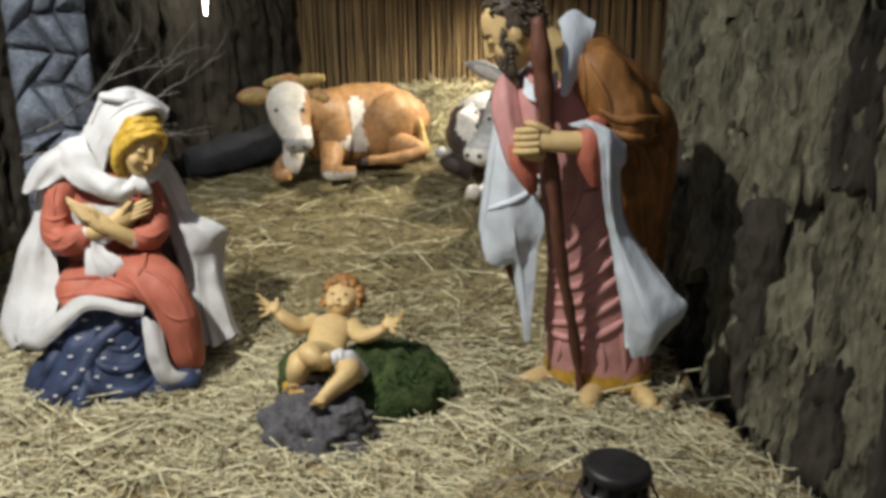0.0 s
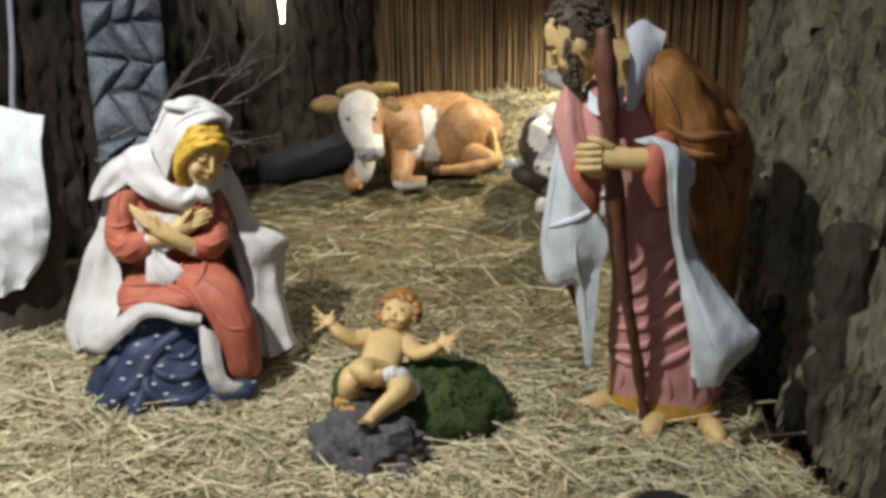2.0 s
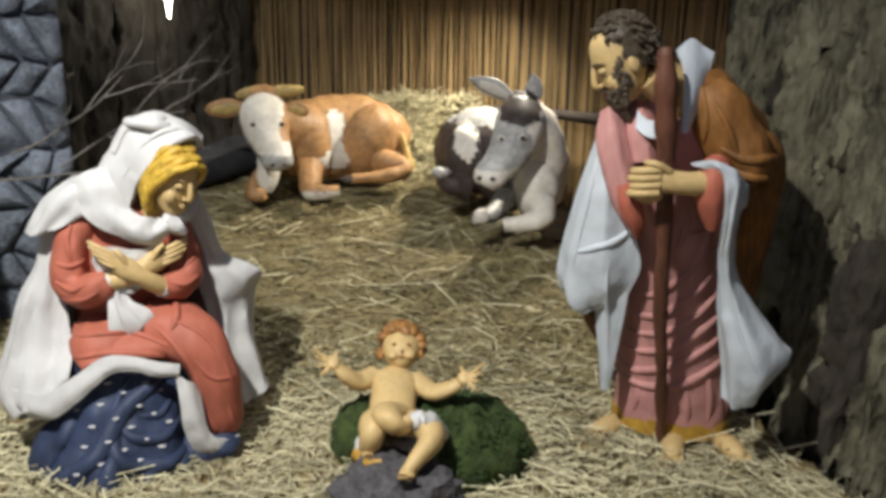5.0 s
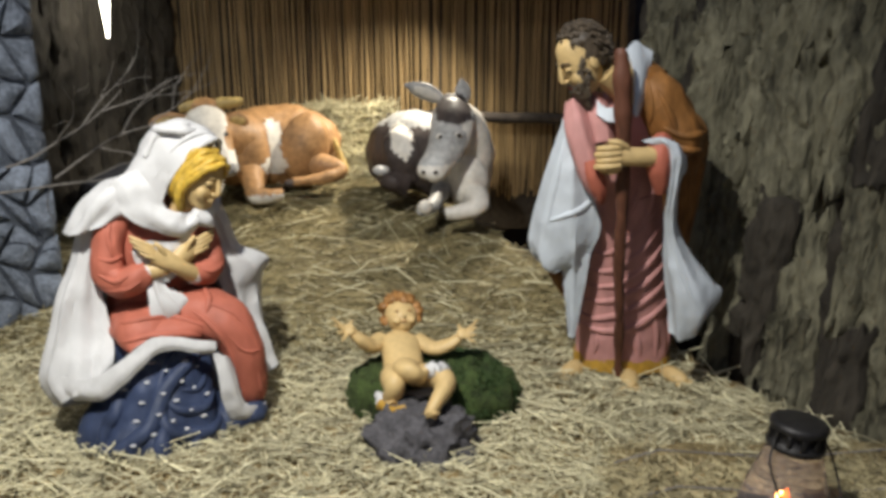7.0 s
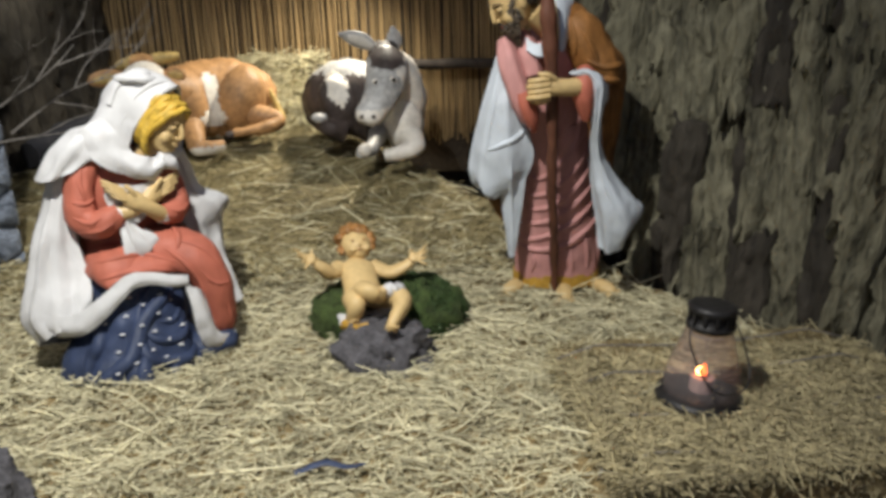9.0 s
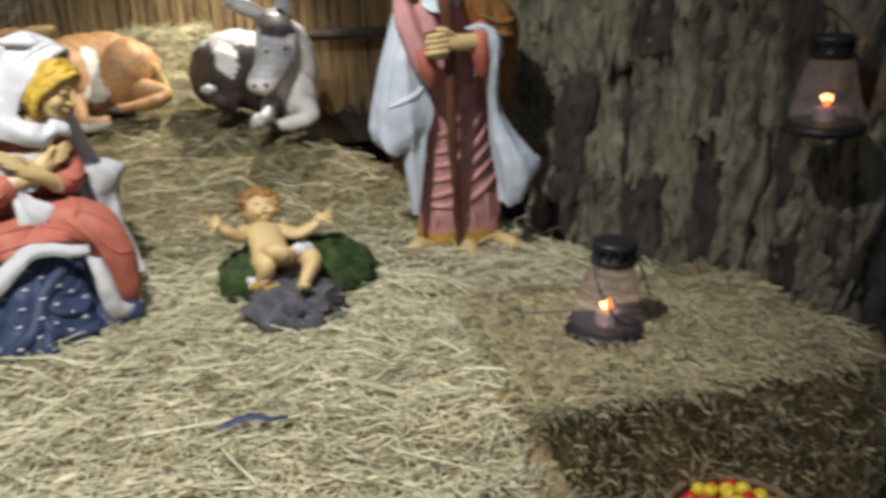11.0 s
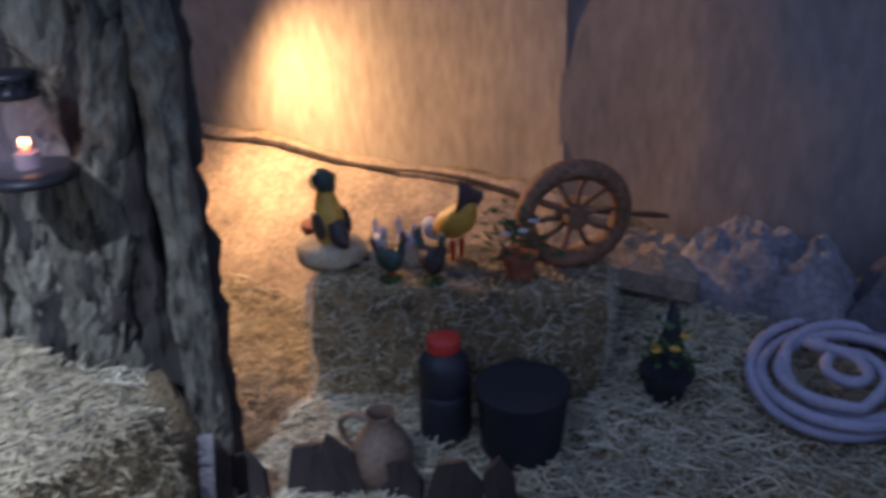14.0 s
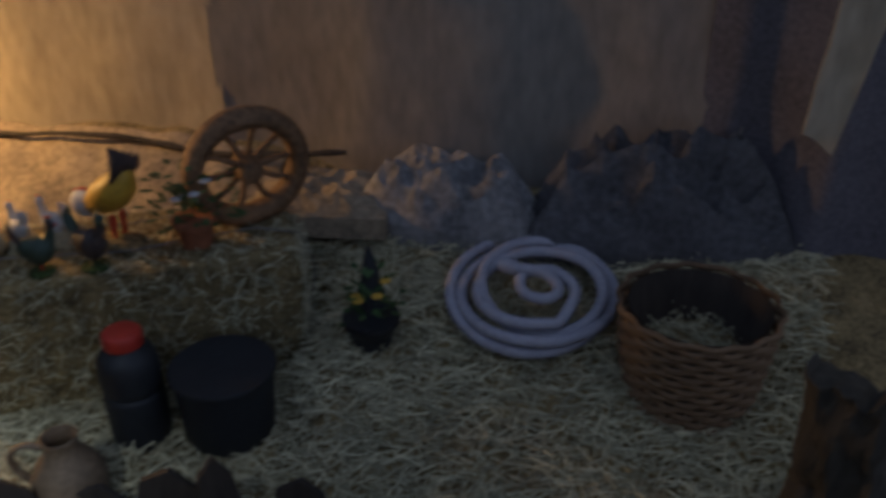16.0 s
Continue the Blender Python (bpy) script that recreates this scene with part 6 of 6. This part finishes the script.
def limb(p, d, length, rad, depth):
    pts, q, dd = [], Vector(p), Vector(d).normalized()
    for i in range(6):
        pts.append((*q, rad * (1 - .13 * i), rad * (1 - .13 * i)))
        dd = (dd + Vector((r.uniform(-.25, .25), r.uniform(-.25, .25), r.uniform(-.2, .2)))).normalized()
        q = q + dd * length / 5
    bm = bmesh.new()
    tube(bm, pts, n=6, steps=2)
    part("twig", bm, TWIG, branch)
    if depth:
        for i in (2, 3, 4):
            limb(pts[i][:3], dd + Vector((r.uniform(-.9, .9), r.uniform(-.6, .6), r.uniform(-.5, .7))), length * .6, rad * .55, depth - 1)


limb((-.15, .0, .15), (1, -.15, .25), .55, .0055, 2)
limb((.0, .05, .10), (.6, .2, .5), .5, .005, 2)
limb((-.25, .0, .05), (1, .2, .0), .6, .005, 1)
bm = bmesh.new()
tube(bm, [(-1.72, .42, 1.9, .011, .011), (-1.73, .41, 1.3, .011, .011), (-1.75, .38, .95, .011, .011), (-1.76, .33, .68, .011, .011), (-1.86, .22, .48, .011, .011), (-2.0, .1, .30, .011, .011)], n=10, steps=6)
tagged(finish("cable", bm, HOSE), "thick pale cable hanging down the boards", "cable")
cloth = bmesh.new()
sheet(cloth, [[(-1.90, .22, .90), (-1.72, .27, .925), (-1.54, .33, .885)], [(-1.88, .11, .76), (-1.69, .17, .77), (-1.50, .25, .74)], [(-1.87, .09, .56), (-1.69, .15, .55), (-1.49, .24, .52)], [(-1.88, .08, .38), (-1.72, .13, .36), (-1.53, .23, .36)], [(-1.90, .08, .20), (-1.76, .12, .18), (-1.62, .20, .24)]],
      0, thick=.010, steps=10, ripple=.022, freq=8, pleat=.016, waves=4)
tagged(finish("draped_cloth", cloth, CLOTH), "white cloth draped over a dark stump", "cloth")
st = bmesh.new()
tube(st, [(-1.80, .36, -.05, .20, .18), (-1.79, .36, .2, .17, .15), (-1.76, .36, .5, .15, .12), (-1.73, .36, .86, .13, .09)], n=24, steps=5, rough=.04, fold=7, amp=.04)
tagged(finish("stump", st, BROWN_BARK), "dark rough stump under a white cloth", "stump")
# black log, added for the shadow gap under the boards beside the cow
bm = bmesh.new()
tube(bm, [(-1.80, 2.10, .36, .08, .08), (-1.62, 2.32, .40, .11, .10), (-1.44, 2.55, .44, .11, .10), (-1.30, 2.75, .47, .08, .08)], n=18, steps=5, ref=(0, 0, 1), rough=.03)
tagged(finish("log", bm, NIGHT), "added black log standing for the dark gap beside the cow", "log")
# dark log lying behind the animals
bm = bmesh.new()
tube(bm, [(-.45, 3.02, .66, .03, .03), (.1, 3.0, .69, .035, .035), (.55, 2.98, .68, .035, .035), (1.0, 2.95, .67, .03, .03)], n=12, steps=4, ref=(0, 0, 1), rough=.02)
tagged(finish("log", bm, DARKWOOD), "thin dark log along the reed wall", "log")

# ---------------------------------------------------------------- loose straw
rng = np.random.default_rng(11)


def scatter(n, x0, x1, y0, y1, lift, keep=None):
    x, y = rng.uniform(x0, x1, n), rng.uniform(y0, y1, n)
    if keep is not None:
        k = keep(x, y)
        x, y = x[k], y[k]
    z = height(x, y) + rng.uniform(0, lift, len(x))
    return np.stack([x, y, z], 1)


def onstage(x, y):
    return (x < 1.42 - .51 * (y + .2)) & ~((x > .5) & (y < -.85))


s1 = stems("straw_front", scatter(30000, -2.1, 1.8, -1.7, .9, .03, onstage), .11, .0020, STRAW, .25, seed=2)
tagged(s1, "pale loose straw strewn over the stage", "straw", kind="stuff")
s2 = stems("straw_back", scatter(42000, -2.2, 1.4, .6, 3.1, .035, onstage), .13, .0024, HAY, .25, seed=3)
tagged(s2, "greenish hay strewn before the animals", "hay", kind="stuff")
s3 = stems("straw_heap", scatter(5000, -1.4, .35, 2.7, 3.1, .06), .22, .0025, STRAW, .45, seed=4)
tagged(s3, "heaped straw behind the animals", "straw", kind="stuff")
s4 = stems("straw_low", scatter(26000, 1.9, 3.4, -3.4, .6, .03, lambda x, y: (x < 2.92) | (y < -1.5)), .11, .0021, STRAW, .25, seed=5)
tagged(s4, "loose straw over the lower floor", "straw", kind="stuff")
bx = np.stack([rng.uniform(.56, 1.60, 9000), rng.uniform(-1.09, -.36, 9000), rng.uniform(.03, .06, 9000)], 1)
bx[:, 2] += .012
s5 = stems("straw_on_bales", bx, .10, .0019, DIM_STRAW, .3, seed=6)
tagged(s5, "loose straw on top of the edge bales", "straw", kind="stuff")
s6 = stems("long_straw", scatter(2600, -1.9, 1.5, -1.6, 2.6, .05, onstage), .26, .0026, STRAW, .22, seed=7)
tagged(s6, "long pale straw stalks on top of the bed", "straw", kind="stuff")
bm = bmesh.new()
tube(bm, [(0, 0, 0, .006, .012), (.08, .015, .012, .006, .014), (.14, .0, .0, .005, .010), (.19, .02, -.01, .003, .006)], n=8, steps=5, ref=(0, 0, 1))
ob = finish("ribbon", bm, NAVY)
ob.matrix_world = pose(-.25, -.83, .028, 0, 0, 4)
tagged(ob, "dark blue scrap of ribbon on the straw", "ribbon")
# lit tube and holder standing in for the bright sliver between pillar and boards
work = empty("work_lamp", pose(-1.62, 2.15, 1.36), "lit slender tube for the bright sliver behind the pillar", "lamp")
bm = bmesh.new()
tube(bm, [(0, 0, -.16, .004, .004), (0, 0, -.08, .012, .012), (0, 0, .02, .022, .022), (0, 0, .10, .024, .024)], n=12, steps=4)
part("bulb", bm, BULB, work, "bright lit tube").visible_shadow = False
bm = bmesh.new()
tube(bm, [(0, 0, .10, .03, .03), (0, 0, .16, .03, .03), (0, 0, .60, .006, .006)], n=12, steps=3)
part("holder", bm, BLACKPLASTIC, work)
# hanging cloth end and yellow plant at the far right
bm = bmesh.new()
sheet(bm, [[(3.10, -3.26, .98), (3.11, -3.33, .99), (3.10, -3.40, .98)], [(3.10, -3.24, .70), (3.12, -3.30, .70), (3.10, -3.36, .70)], [(3.10, -3.22, .46), (3.11, -3.26, .44), (3.10, -3.31, .40)]], thick=.008, ripple=.01)
tagged(finish("hanging_cloth", bm, BURLAP), "pale burlap end hanging beside the dark post", "cloth")


# ---------------------------------------------------------------- clay jug among the stakes
def clay_jug(x, y):
    jug = empty("clay_jug", pose(x, y, ground(x, y) - .01, 0, 0, 0), "dusty brown clay jug with a looped handle", "jug")
    bm = bmesh.new()
    prof = [(.055, 0), (.080, .03), (.100, .09), (.098, .14), (.075, .19), (.048, .225), (.042, .25), (.050, .272), (.046, .274), (.036, .25), (.040, .225), (.065, .18)]
    rings = []
    for rad, h in prof:
        rings.append([bm.verts.new((rad * math.cos(a), rad * math.sin(a), h)) for a in (k * math.tau / 28 for k in range(28))])
    for a, b in zip(rings, rings[1:]):
        for k in range(28):
            bm.faces.new((a[k], a[(k + 1) % 28], b[(k + 1) % 28], b[k]))
    bm.faces.new(rings[0][::-1])
    part("body", bm, JUGCLAY, jug)
    bm = bmesh.new()
    tube(bm, [(-.02, .043, .245, .011, .009), (-.03, .09, .25, .012, .009), (-.035, .135, .215, .012, .009), (-.03, .135, .16, .012, .009), (-.02, .098, .11, .012, .009)], 0, 10, 6)
    part("handle", bm, JUGCLAY, jug)


JUGCLAY = material("dusty_clay", (0.17, 0.12, 0.075), 0.6, 0.3, 9, 60, 0.3)
clay_jug(2.191, -1.356)
